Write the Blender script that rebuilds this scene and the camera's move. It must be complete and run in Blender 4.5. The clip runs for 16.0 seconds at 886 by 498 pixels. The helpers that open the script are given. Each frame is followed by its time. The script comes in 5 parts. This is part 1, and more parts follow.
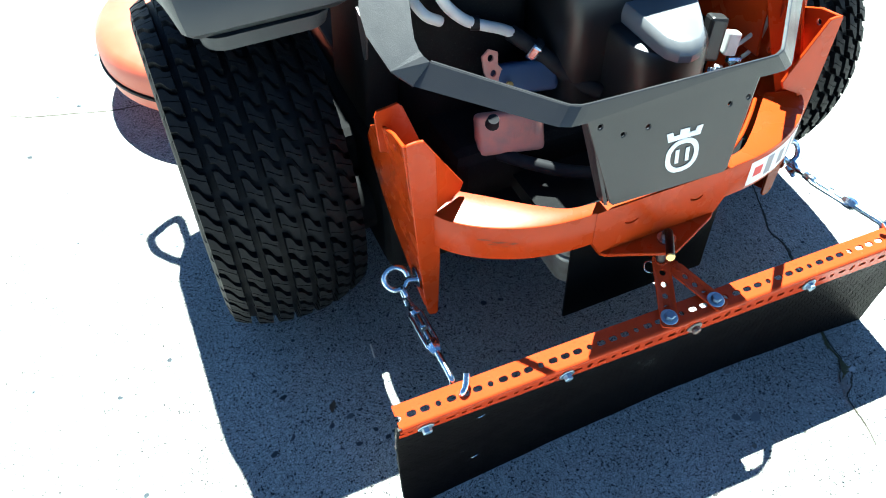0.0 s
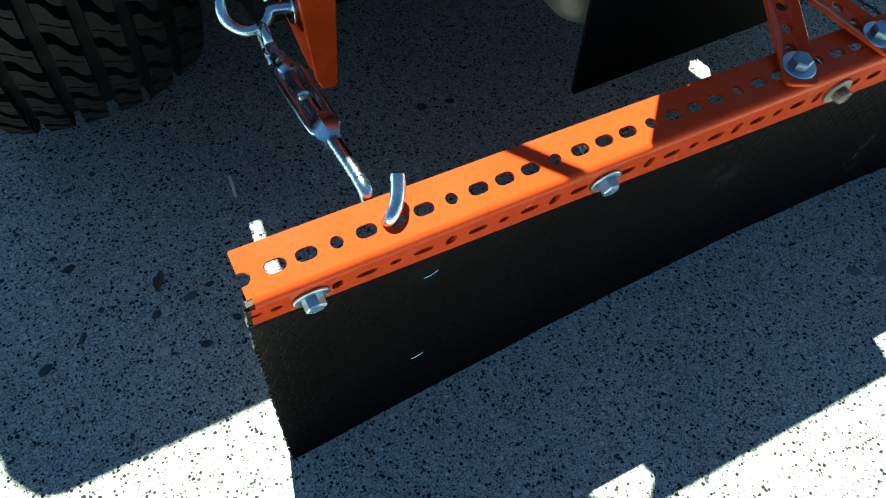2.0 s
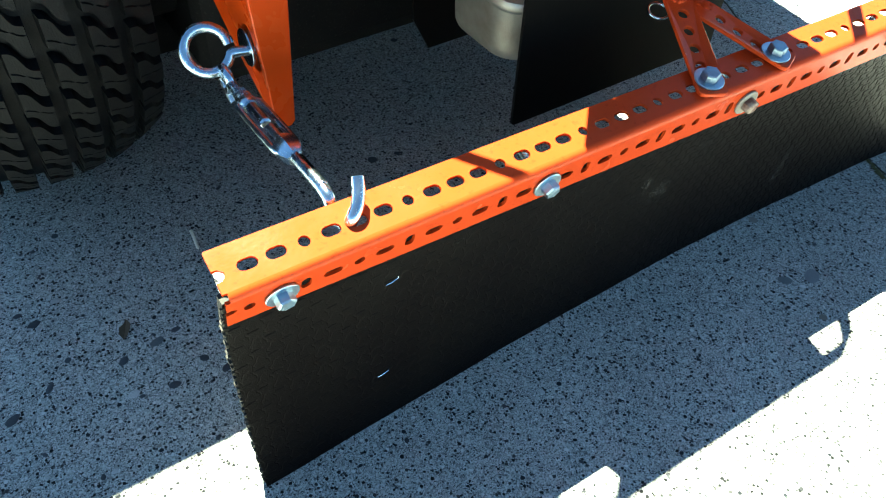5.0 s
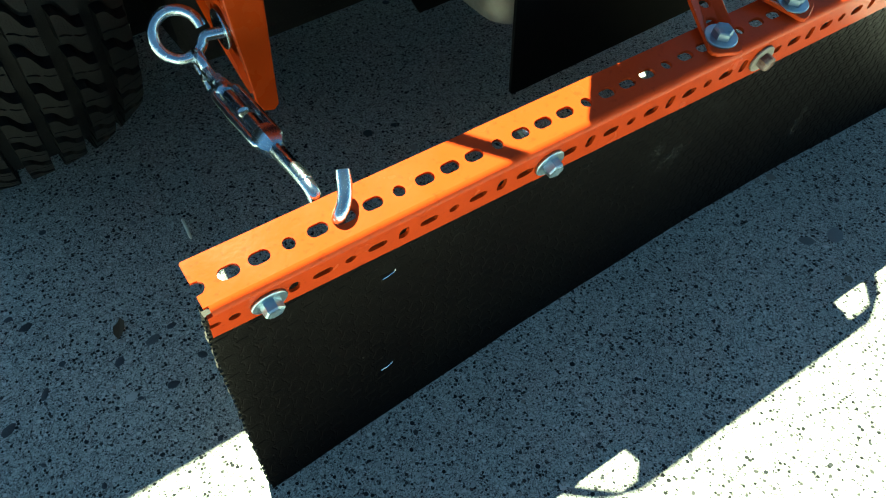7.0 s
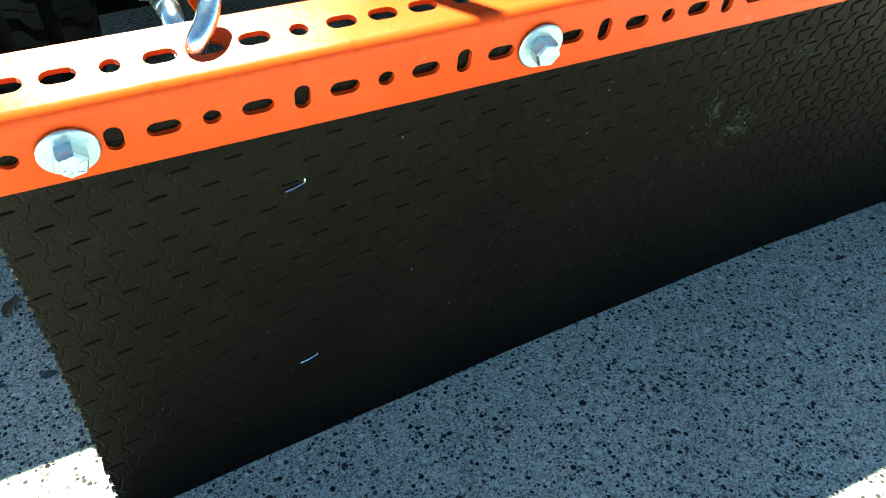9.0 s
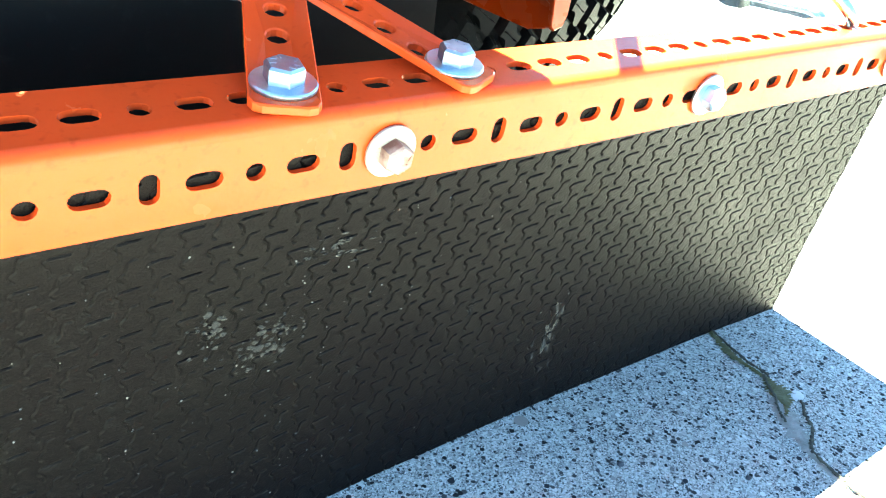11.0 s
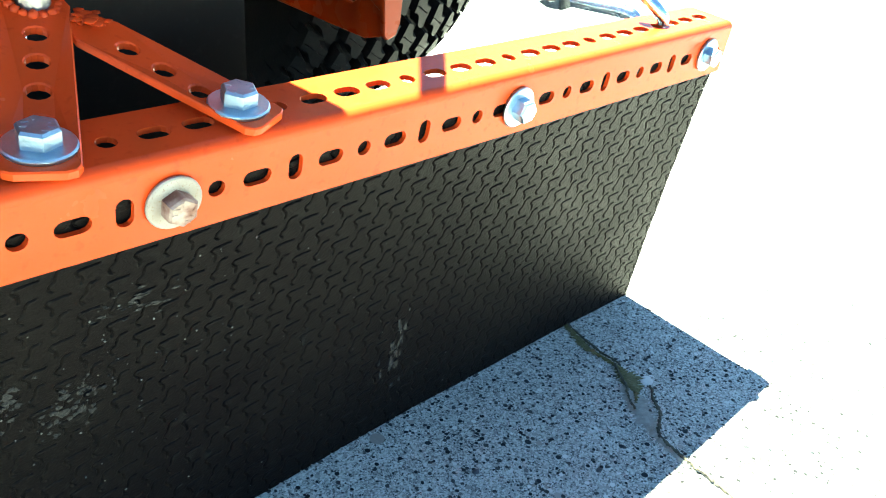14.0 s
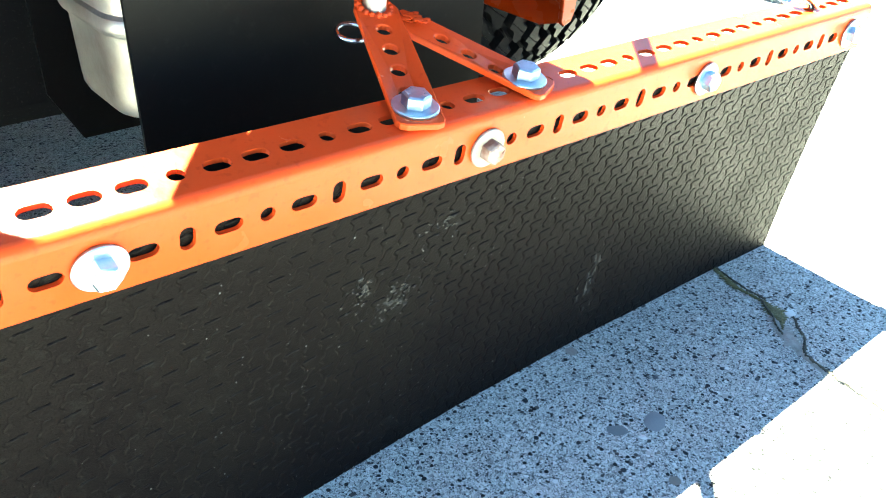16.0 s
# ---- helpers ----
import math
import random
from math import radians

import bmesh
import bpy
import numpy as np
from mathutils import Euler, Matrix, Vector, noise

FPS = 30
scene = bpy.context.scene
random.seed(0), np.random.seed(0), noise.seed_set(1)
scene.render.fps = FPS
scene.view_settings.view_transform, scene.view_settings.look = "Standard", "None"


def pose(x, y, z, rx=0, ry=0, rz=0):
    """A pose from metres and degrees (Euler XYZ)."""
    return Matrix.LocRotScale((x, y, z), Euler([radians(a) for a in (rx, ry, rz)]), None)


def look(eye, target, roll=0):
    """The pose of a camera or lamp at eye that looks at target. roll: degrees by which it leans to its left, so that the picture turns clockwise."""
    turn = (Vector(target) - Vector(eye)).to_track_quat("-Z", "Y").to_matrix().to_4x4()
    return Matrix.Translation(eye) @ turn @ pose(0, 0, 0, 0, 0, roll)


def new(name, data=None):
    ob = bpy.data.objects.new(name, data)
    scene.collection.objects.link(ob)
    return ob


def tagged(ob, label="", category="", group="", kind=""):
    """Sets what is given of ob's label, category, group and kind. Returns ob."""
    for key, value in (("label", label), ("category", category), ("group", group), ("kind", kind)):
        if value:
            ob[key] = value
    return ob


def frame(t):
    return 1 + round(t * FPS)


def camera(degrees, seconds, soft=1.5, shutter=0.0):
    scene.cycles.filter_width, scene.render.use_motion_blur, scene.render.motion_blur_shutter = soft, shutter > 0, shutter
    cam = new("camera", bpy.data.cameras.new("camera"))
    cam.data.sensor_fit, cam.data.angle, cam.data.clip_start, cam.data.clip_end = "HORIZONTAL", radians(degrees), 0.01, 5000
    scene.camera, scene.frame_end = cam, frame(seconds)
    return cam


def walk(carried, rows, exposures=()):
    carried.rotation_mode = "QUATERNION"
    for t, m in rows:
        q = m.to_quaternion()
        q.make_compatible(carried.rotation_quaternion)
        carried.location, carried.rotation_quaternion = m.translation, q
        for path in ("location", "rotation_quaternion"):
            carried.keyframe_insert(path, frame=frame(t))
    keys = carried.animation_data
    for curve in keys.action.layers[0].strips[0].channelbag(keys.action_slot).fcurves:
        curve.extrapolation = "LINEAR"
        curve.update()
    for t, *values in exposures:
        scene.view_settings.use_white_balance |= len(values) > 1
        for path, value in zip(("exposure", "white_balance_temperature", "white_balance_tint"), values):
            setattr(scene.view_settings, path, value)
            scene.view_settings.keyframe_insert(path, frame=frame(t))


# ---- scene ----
cam = camera(58.0, 16.0, soft=1.0)
PATH = [
    (0, (-0.164, -0.511, 1.156), (0.331, 0.756, -0.31), -1.8),
    (0.1, (-0.146, -0.515, 1.15), (0.31, 0.761, -0.321), -2.7),
    (0.2, (-0.151, -0.5, 1.136), (0.226, 0.751, -0.379), -5.2),
    (0.3, (-0.155, -0.463, 1.121), (0.19, 0.718, -0.456), -5.2),
    (0.4, (-0.16, -0.448, 1.112), (0.18, 0.713, -0.481), -5.8),
    (0.5, (-0.172, -0.407, 1.074), (0.29, 0.651, -0.56), -0.5),
    (0.7, (-0.156, -0.354, 1.065), (0.296, 0.625, -0.619), -2.7),
    (0.9, (-0.135, -0.306, 0.982), (0.332, 0.575, -0.752), 0.4),
    (1, (-0.115, -0.283, 0.938), (0.33, 0.606, -0.797), 0.7),
    (1.2, (-0.076, -0.272, 0.847), (0.348, 0.684, -0.857), 0.9),
    (1.5, (-0.055, -0.269, 0.747), (0.391, 0.749, -0.916), 1.0),
    (1.7, (-0.05, -0.274, 0.695), (0.313, 0.784, -0.964), -3.9),
    (2, (-0.053, -0.251, 0.628), (0.531, 0.773, -0.988), 2.9),
    (2.5, (-0.068, -0.242, 0.618), (0.514, 0.752, -1.017), 0.9),
    (3, (-0.067, -0.267, 0.6), (0.501, 0.801, -0.992), -2.7),
    (3.5, (-0.081, -0.301, 0.605), (0.551, 0.768, -0.964), -1.1),
    (4, (-0.086, -0.317, 0.605), (0.631, 0.761, -0.919), 1.0),
    (4.5, (-0.087, -0.32, 0.614), (0.683, 0.803, -0.851), 1.6),
    (5, (-0.094, -0.315, 0.615), (0.686, 0.821, -0.835), 2.9),
    (7.3, (-0.044, -0.283, 0.6), (0.655, 0.793, -0.934), -1.2),
    (7.5, (-0.031, -0.3, 0.59), (0.679, 0.847, -0.887), -2.3),
    (7.6, (-0.029, -0.312, 0.583), (0.663, 0.876, -0.869), -2.8),
    (7.7, (-0.028, -0.313, 0.563), (0.618, 0.898, -0.892), -3.2),
    (7.8, (-0.032, -0.32, 0.538), (0.527, 0.952, -0.9), -6.2),
    (7.9, (-0.033, -0.308, 0.529), (0.576, 1.033, -0.824), -2.9),
    (8, (-0.035, -0.306, 0.507), (0.601, 1.039, -0.83), -2.9),
    (8.1, (-0.038, -0.298, 0.487), (0.602, 1.109, -0.783), -2.5),
    (8.2, (-0.034, -0.297, 0.462), (0.581, 1.098, -0.832), -1.6),
    (10.3, (0.175, -0.25, 0.365), (1.156, 1.115, -0.718), 7.3),
    (10.4, (0.19, -0.237, 0.369), (1.233, 1.022, -0.782), 11.4),
    (10.5, (0.204, -0.242, 0.344), (1.31, 1.081, -0.67), 8.2),
    (11, (0.255, -0.239, 0.354), (1.36, 1.093, -0.647), 7.1),
    (11.5, (0.275, -0.243, 0.367), (1.411, 1.03, -0.676), 5.5),
    (12, (0.293, -0.251, 0.373), (1.511, 0.958, -0.655), 6.3),
    (12.5, (0.302, -0.253, 0.372), (1.554, 0.947, -0.625), 5.8),
    (13, (0.304, -0.253, 0.372), (1.567, 0.958, -0.596), 6.4),
    (13.5, (0.305, -0.25, 0.372), (1.575, 0.937, -0.616), 6.8),
    (14, (0.296, -0.256, 0.375), (1.567, 0.913, -0.634), 6.0),
    (14.5, (0.244, -0.272, 0.394), (1.457, 0.947, -0.627), 4.4),
    (15, (0.194, -0.277, 0.402), (1.377, 0.934, -0.662), 4.5),
    (15.5, (0.17, -0.282, 0.404), (1.338, 0.946, -0.659), 4.0),
    (16, (0.143, -0.281, 0.408), (1.267, 0.991, -0.65), 3.1),
]
EXPOSURES = [
    (0.0, 2.78, 5600, -7), (1.0, 2.71, 5500, -9), (2.0, 2.35, 6200, -20), (2.8, 2.30, 6700, -23), (3.5, 3.00, 6700, -19), (4.5, 3.45, 6700, -17), (5.2, 3.45, 6700, -16),
    (7.3, 2.65, 7350, -31), (8.2, 2.52, 7400, -32), (10.3, 5.70, 7000, -11), (10.7, 5.58, 6950, -12), (11.5, 5.33, 6750, -17), (12.2, 5.08, 6750, -17), (13.0, 4.52, 6750, -17), (14.0, 4.41, 6750, -17), (15.0, 4.82, 6900, -13), (16.0, 5.10, 6950, -12),
]
walk(cam, [(t, look(eye, target, roll)) for t, eye, target, roll in PATH], EXPOSURES)

# ---- world, sun ----
SUN = Vector((0.112, 0.498, 1.0))
world = bpy.data.worlds.new("sky")
scene.world = world
world.use_nodes = True
sky = world.node_tree.nodes.new("ShaderNodeTexSky")
sky.sky_type, sky.sun_disc = "NISHITA", False
sky.sun_elevation = math.atan2(SUN.z, math.hypot(SUN.x, SUN.y))
sky.sun_rotation = math.atan2(SUN.x, SUN.y)
sky.air_density, sky.dust_density, sky.ozone_density = 0.36, 0.0, 2.0
back = world.node_tree.nodes["Background"]
back.inputs["Strength"].default_value = 0.05
world.node_tree.links.new(sky.outputs["Color"], back.inputs["Color"])
sun_data = bpy.data.lights.new("sun", "SUN")
sun_data.energy, sun_data.angle, sun_data.color = 5.0, radians(0.53), (1.0, 0.95, 0.87)
sun = new("sun", sun_data)
sun.matrix_world = look(SUN * 6, (0, 0, 0))


# ---- materials ----
def material(name, color, rough=0.5, metal=0.0, spec=0.5, var=None, scale=30.0, mix=0.5, fine=None, bump=0.0, bump_scale=200.0, coat=0.0, rough_var=0.0, random=0.0):
    """A surface with a base colour that drifts towards var at two scales, fine relief and uneven gloss."""
    mat = bpy.data.materials.new(name)
    mat.use_nodes = True
    nt = mat.node_tree
    n, l = nt.nodes, nt.links
    b = n["Principled BSDF"]
    b.inputs["Roughness"].default_value, b.inputs["Metallic"].default_value = rough, metal
    b.inputs["Specular IOR Level"].default_value = spec
    b.inputs["Coat Weight"].default_value = coat
    b.inputs["Coat Roughness"].default_value = 0.12
    co = n.new("ShaderNodeTexCoord").outputs["Object"]

    def tex(s, detail=4.0, dist=0.0):
        t = n.new("ShaderNodeTexNoise")
        t.inputs["Scale"].default_value, t.inputs["Detail"].default_value, t.inputs["Distortion"].default_value = s, detail, dist
        l.new(co, t.inputs["Vector"])
        return t.outputs["Fac"]

    def ramp(fac, lo, hi, a=(0, 0, 0, 1), c=(1, 1, 1, 1)):
        r = n.new("ShaderNodeValToRGB")
        r.color_ramp.elements[0].position, r.color_ramp.elements[1].position = lo, hi
        r.color_ramp.elements[0].color, r.color_ramp.elements[1].color = a, c
        l.new(fac, r.inputs["Fac"])
        return r.outputs["Color"]

    def blend(a, c, fac, mode="MIX"):
        m = n.new("ShaderNodeMix")
        m.data_type, m.blend_type = "RGBA", mode
        for k, v in ((6, a), (7, c), (0, fac)):
            if hasattr(v, "is_output"):
                l.new(v, m.inputs[k])
            else:
                m.inputs[k].default_value = v
        return m.outputs[2]

    col = (*color, 1)
    if var:
        f = ramp(tex(scale, 5), 0.35, 0.75)
        m = n.new("ShaderNodeMath")
        m.operation = "MULTIPLY"
        l.new(f, m.inputs[0])
        m.inputs[1].default_value = mix
        col = blend(col, (*var, 1), m.outputs[0])
    if fine:
        col = blend(col, (*fine, 1), ramp(tex(scale * 14, 2), 0.60, 0.74))
    if random:
        info = n.new("ShaderNodeObjectInfo")
        hsv = n.new("ShaderNodeHueSaturation")
        mr = n.new("ShaderNodeMapRange")
        mr.inputs[3].default_value, mr.inputs[4].default_value = 1 - random, 1 + random
        l.new(info.outputs["Random"], mr.inputs[0])
        l.new(mr.outputs[0], hsv.inputs["Value"])
        if hasattr(col, "is_output"):
            l.new(col, hsv.inputs["Color"])
        else:
            hsv.inputs["Color"].default_value = col
        col = hsv.outputs["Color"]
    if hasattr(col, "is_output"):
        l.new(col, b.inputs["Base Color"])
    else:
        b.inputs["Base Color"].default_value = col
    if rough_var:
        mr = n.new("ShaderNodeMapRange")
        mr.inputs[3].default_value, mr.inputs[4].default_value = max(0.02, rough - rough_var), min(1, rough + rough_var)
        l.new(tex(scale * 2.3, 4), mr.inputs[0])
        l.new(mr.outputs[0], b.inputs["Roughness"])
    if bump:
        bp = n.new("ShaderNodeBump")
        bp.inputs["Strength"].default_value, bp.inputs["Distance"].default_value = bump, 0.001
        l.new(tex(bump_scale, 5), bp.inputs["Height"])
        l.new(bp.outputs[0], b.inputs["Normal"])
    return mat


def concrete():
    """Worn concrete: grey paste, broad stains, dark and pale aggregate of two sizes, small pits."""
    mat = bpy.data.materials.new("concrete")
    mat.use_nodes = True
    nt = mat.node_tree
    n, l = nt.nodes, nt.links
    b = n["Principled BSDF"]
    b.inputs["Roughness"].default_value, b.inputs["Specular IOR Level"].default_value = 0.88, 0.25
    co = n.new("ShaderNodeTexCoord").outputs["Object"]

    def noise_tex(s, d=4.0):
        t = n.new("ShaderNodeTexNoise")
        t.inputs["Scale"].default_value, t.inputs["Detail"].default_value = s, d
        l.new(co, t.inputs["Vector"])
        return t

    def ramp(fac, stops):
        r = n.new("ShaderNodeValToRGB")
        els = r.color_ramp.elements
        while len(els) < len(stops):
            els.new(0.5)
        for e, (p, v) in zip(els, stops):
            e.position, e.color = p, (*(v if isinstance(v, tuple) else (v, v, v)), 1)
        l.new(fac, r.inputs["Fac"])
        return r.outputs["Color"]

    def mixed(a, c, fac):
        m = n.new("ShaderNodeMix")
        m.data_type = "RGBA"
        for k, v in ((6, a), (7, c), (0, fac)):
            if hasattr(v, "is_output"):
                l.new(v, m.inputs[k])
            else:
                m.inputs[k].default_value = v
        return m.outputs[2]

    def math_node(op, a, c):
        m = n.new("ShaderNodeMath")
        m.operation = op
        for k, v in ((0, a), (1, c)):
            if hasattr(v, "is_output"):
                l.new(v, m.inputs[k])
            else:
                m.inputs[k].default_value = v
        return m.outputs[0]

    warp = noise_tex(60.0, 2)
    add = n.new("ShaderNodeMix")
    add.data_type, add.blend_type = "RGBA", "LINEAR_LIGHT"
    add.inputs[0].default_value = 0.0010
    l.new(co, add.inputs[6])
    l.new(warp.outputs["Color"], add.inputs[7])

    def stones(scale, keep, size):
        v = n.new("ShaderNodeTexVoronoi")
        v.inputs["Scale"].default_value = scale
        l.new(add.outputs[2], v.inputs["Vector"])
        split = n.new("ShaderNodeSeparateColor")
        l.new(v.outputs["Color"], split.inputs[0])
        chosen = math_node("LESS_THAN", split.outputs[0], keep)
        radius = math_node("MULTIPLY", split.outputs[1], size)
        near = math_node("LESS_THAN", v.outputs["Distance"], radius)
        return math_node("MULTIPLY", chosen, near), split.outputs[2]

    paste = ramp(noise_tex(7.0, 6).outputs["Fac"], [(0.3, (0.60, 0.605, 0.53)), (0.7, (0.72, 0.725, 0.64))])
    grain = ramp(noise_tex(900.0, 3).outputs["Fac"], [(0.36, (0.22, 0.22, 0.22)), (0.5, (0.59, 0.585, 0.52)), (0.66, (0.79, 0.78, 0.69))])
    col = mixed(paste, grain, 0.5)
    for scale, share in ((480.0, 0.76), (900.0, 0.66)):
        v = n.new("ShaderNodeTexVoronoi")
        v.inputs["Scale"].default_value = scale
        l.new(add.outputs[2], v.inputs["Vector"])
        one = n.new("ShaderNodeSeparateColor")
        l.new(v.outputs["Color"], one.inputs[0])
        col = mixed(col, ramp(one.outputs[0], [(0.0, (0.03, 0.03, 0.034)), (0.25, (0.20, 0.20, 0.20)), (0.5, (0.57, 0.57, 0.52)), (0.8, (0.83, 0.83, 0.755)), (1.0, (1.0, 0.99, 0.91))]), share)
    for scale, keep, size, stops in (
        (900.0, 0.50, 0.62, [(0.0, (0.30, 0.295, 0.29)), (0.4, (0.66, 0.65, 0.63)), (1.0, (1.0, 0.98, 0.96))]),
        (680.0, 0.42, 0.60, [(0.0, (0.04, 0.04, 0.045)), (0.45, (0.12, 0.12, 0.12)), (0.6, (0.6, 0.59, 0.57)), (1.0, (0.97, 0.95, 0.92))]),
        (260.0, 0.30, 0.50, [(0.0, (0.40, 0.395, 0.37)), (0.5, (0.74, 0.73, 0.68)), (1.0, (1.0, 0.99, 0.93))]),
        (330.0, 0.38, 0.60, [(0.0, (0.012, 0.012, 0.014)), (0.6, (0.030, 0.030, 0.032)), (1.0, (0.09, 0.088, 0.085))]),
        (190.0, 0.13, 0.46, [(0.0, (0.022, 0.025, 0.032)), (0.45, (0.07, 0.07, 0.072)), (0.75, (0.42, 0.38, 0.33)), (1.0, (0.62, 0.6, 0.57))]),
        (66.0, 0.03, 0.40, [(0.0, (0.07, 0.085, 0.10)), (0.5, (0.15, 0.16, 0.17)), (0.8, (0.33, 0.28, 0.23)), (1.0, (0.5, 0.48, 0.45))]),
    ):
        mask, tone = stones(scale, keep, size)
        col = mixed(col, ramp(tone, stops), mask)
    stain = ramp(noise_tex(2.3, 5).outputs["Fac"], [(0.42, 0.66), (0.62, 0.54)])
    dim = n.new("ShaderNodeMix")
    dim.data_type, dim.blend_type = "RGBA", "MULTIPLY"
    dim.inputs[0].default_value = 1.0
    l.new(col, dim.inputs[6])
    l.new(stain, dim.inputs[7])
    l.new(dim.outputs[2], b.inputs["Base Color"])
    bp = n.new("ShaderNodeBump")
    bp.inputs["Strength"].default_value, bp.inputs["Distance"].default_value = 0.8, 0.0014
    l.new(noise_tex(420.0, 4).outputs["Fac"], bp.inputs["Height"])
    l.new(bp.outputs[0], b.inputs["Normal"])
    return mat


M_CONCRETE = concrete()
M_ORANGE = material("orange_paint", (0.41, 0.039, 0.0045), 0.27, spec=0.18, var=(0.33, 0.034, 0.004), scale=9, mix=0.7, bump=0.06, bump_scale=260, rough_var=0.10)
M_ORANGE_NEW = material("sprayed_orange_paint", (0.46, 0.047, 0.0100), 0.24, spec=0.12, var=(0.40, 0.040, 0.0085), scale=16, mix=0.6, fine=(0.37, 0.036, 0.008), bump=0.10, bump_scale=300, rough_var=0.10)
M_BLACK_STEEL = material("satin_black_steel", (0.0045, 0.0042, 0.0042), 0.36, spec=0.07, var=(0.0065, 0.0058, 0.0054), scale=14, fine=(0.0075, 0.0070, 0.0066), bump=0.05, rough_var=0.08)
M_GUARD = material("dark_grey_powder_coat", (0.021, 0.0215, 0.024), 0.33, spec=0.42, var=(0.029, 0.0285, 0.028), scale=20, bump=0.18, bump_scale=700, rough_var=0.06)
M_PLASTIC = material("black_plastic", (0.009, 0.009, 0.010), 0.40, var=(0.015, 0.0145, 0.014), scale=12, bump=0.12, bump_scale=600, rough_var=0.1)
M_TANK = material("dark_grey_moulded_plastic", (0.034, 0.035, 0.037), 0.5, var=(0.046, 0.046, 0.0465), scale=10, bump=0.2, bump_scale=800, rough_var=0.08)
M_TYRE = material("tyre_rubber", (0.0045, 0.0048, 0.0058), 0.62, spec=0.14, var=(0.0085, 0.0084, 0.0085), scale=22, mix=0.8, fine=(0.014, 0.0135, 0.0125), bump=0.25, bump_scale=500)
M_MAT = material("black_rubber_mat", (0.0026, 0.0018, 0.0020), 0.44, spec=0.050, var=(0.0042, 0.0035, 0.0031), scale=13, mix=0.8, fine=(0.0065, 0.0060, 0.0056), bump=0.5, bump_scale=900, rough_var=0.1)
M_MAT_EDGE = material("cut_rubber_edge", (0.02, 0.019, 0.017), 0.85, var=(0.065, 0.058, 0.046), scale=70, mix=0.8, bump=0.9, bump_scale=500)
M_ZINC = material("zinc_plate", (0.48, 0.59, 0.69), 0.23, 1.0, var=(0.38, 0.43, 0.48), scale=90, mix=0.7, bump=0.14, bump_scale=900, rough_var=0.12)
M_BOLT = material("dull_zinc_plate", (0.38, 0.51, 0.62), 0.36, 1.0, var=(0.32, 0.37, 0.42), scale=120, mix=0.8, bump=0.25, bump_scale=700, rough_var=0.1)
M_BOLT_HEAD = material("blue_zinc_plate", (0.25, 0.35, 0.44), 0.40, 1.0, var=(0.20, 0.24, 0.29), scale=120, mix=0.8, bump=0.25, bump_scale=700, rough_var=0.1)
M_STEEL = material("bare_steel", (0.30, 0.285, 0.27), 0.42, 1.0, var=(0.34, 0.30, 0.26), scale=40, bump=0.2, bump_scale=600, rough_var=0.12)
M_MUFFLER = material("aluminised_steel", (0.42, 0.40, 0.36), 0.45, 0.8, var=(0.22, 0.19, 0.16), scale=34, mix=0.9, bump=0.25, bump_scale=400, rough_var=0.12)
# Paler and more mottled than the other orange paints.
M_DECK = material("dusty_orange_paint", (0.46, 0.070, 0.028), 0.42, var=(0.44, 0.11, 0.06), scale=8, mix=0.8, bump=0.08, bump_scale=260, rough_var=0.1)
M_RUST_HEAD = material("rust_stained_bolt", (0.10, 0.035, 0.022), 0.6, 0.2, var=(0.34, 0.29, 0.25), scale=150, mix=1.0, bump=0.3, bump_scale=700)
M_PALE_WASHER = material("chalky_zinc", (0.25, 0.235, 0.21), 0.65, 0.1, var=(0.15, 0.11, 0.08), scale=90, mix=0.7, fine=(0.16, 0.10, 0.06), bump=0.3, bump_scale=700)
M_LID = material("pale_grey_plastic", (0.13, 0.133, 0.137), 0.35, var=(0.10, 0.102, 0.104), scale=25, bump=0.1, bump_scale=700, rough_var=0.08)
# Very pale colour that stands in for sunlight on shaded concrete.
M_SUN_SLIVER = material("dry_straw", (0.88, 0.83, 0.70), 0.8, var=(0.4, 0.33, 0.2), scale=200)
M_DUST = material("pale_grit", (0.10, 0.098, 0.094), 0.85, var=(0.07, 0.069, 0.065), scale=300, random=0.2)
M_BRASS = material("yellow_zinc", (0.66, 0.50, 0.20), 0.35, 1.0, var=(0.5, 0.36, 0.15), scale=60)
M_WHITE = material("white_decal", (0.78, 0.78, 0.77), 0.4, var=(0.68, 0.68, 0.66), scale=30)
M_GREY_DECAL = material("grey_print", (0.22, 0.22, 0.23), 0.5, var=(0.3, 0.3, 0.3), scale=50)
M_RED_DECAL = material("red_print", (0.6, 0.03, 0.03), 0.5, var=(0.5, 0.03, 0.03), scale=50)
M_RED_CAST = material("dusty_red_cast_metal", (0.55, 0.21, 0.16), 0.6, var=(0.30, 0.20, 0.17), scale=50, mix=0.8, bump=0.3, bump_scale=500)
M_BLUE_CAST = material("blue_painted_cover", (0.022, 0.045, 0.11), 0.5, var=(0.05, 0.07, 0.1), scale=30, bump=0.2)
M_HOSE = material("pale_grey_hose", (0.55, 0.55, 0.53), 0.45, var=(0.4, 0.4, 0.38), scale=40, bump=0.1)
M_BLACK_HOSE = material("black_hose", (0.012, 0.012, 0.014), 0.6, spec=0.08, var=(0.035, 0.035, 0.035), scale=40)
M_DARK = material("engine_block", (0.007, 0.007, 0.0075), 0.7, 0.0, spec=0.05, var=(0.012, 0.0115, 0.011), scale=30, fine=(0.020, 0.019, 0.017), bump=0.4, bump_scale=160)
M_STONE = material("river_stone", (0.13, 0.14, 0.15), 0.7, var=(0.20, 0.195, 0.185), scale=60, mix=0.9, bump=0.3, bump_scale=700, random=0.35)
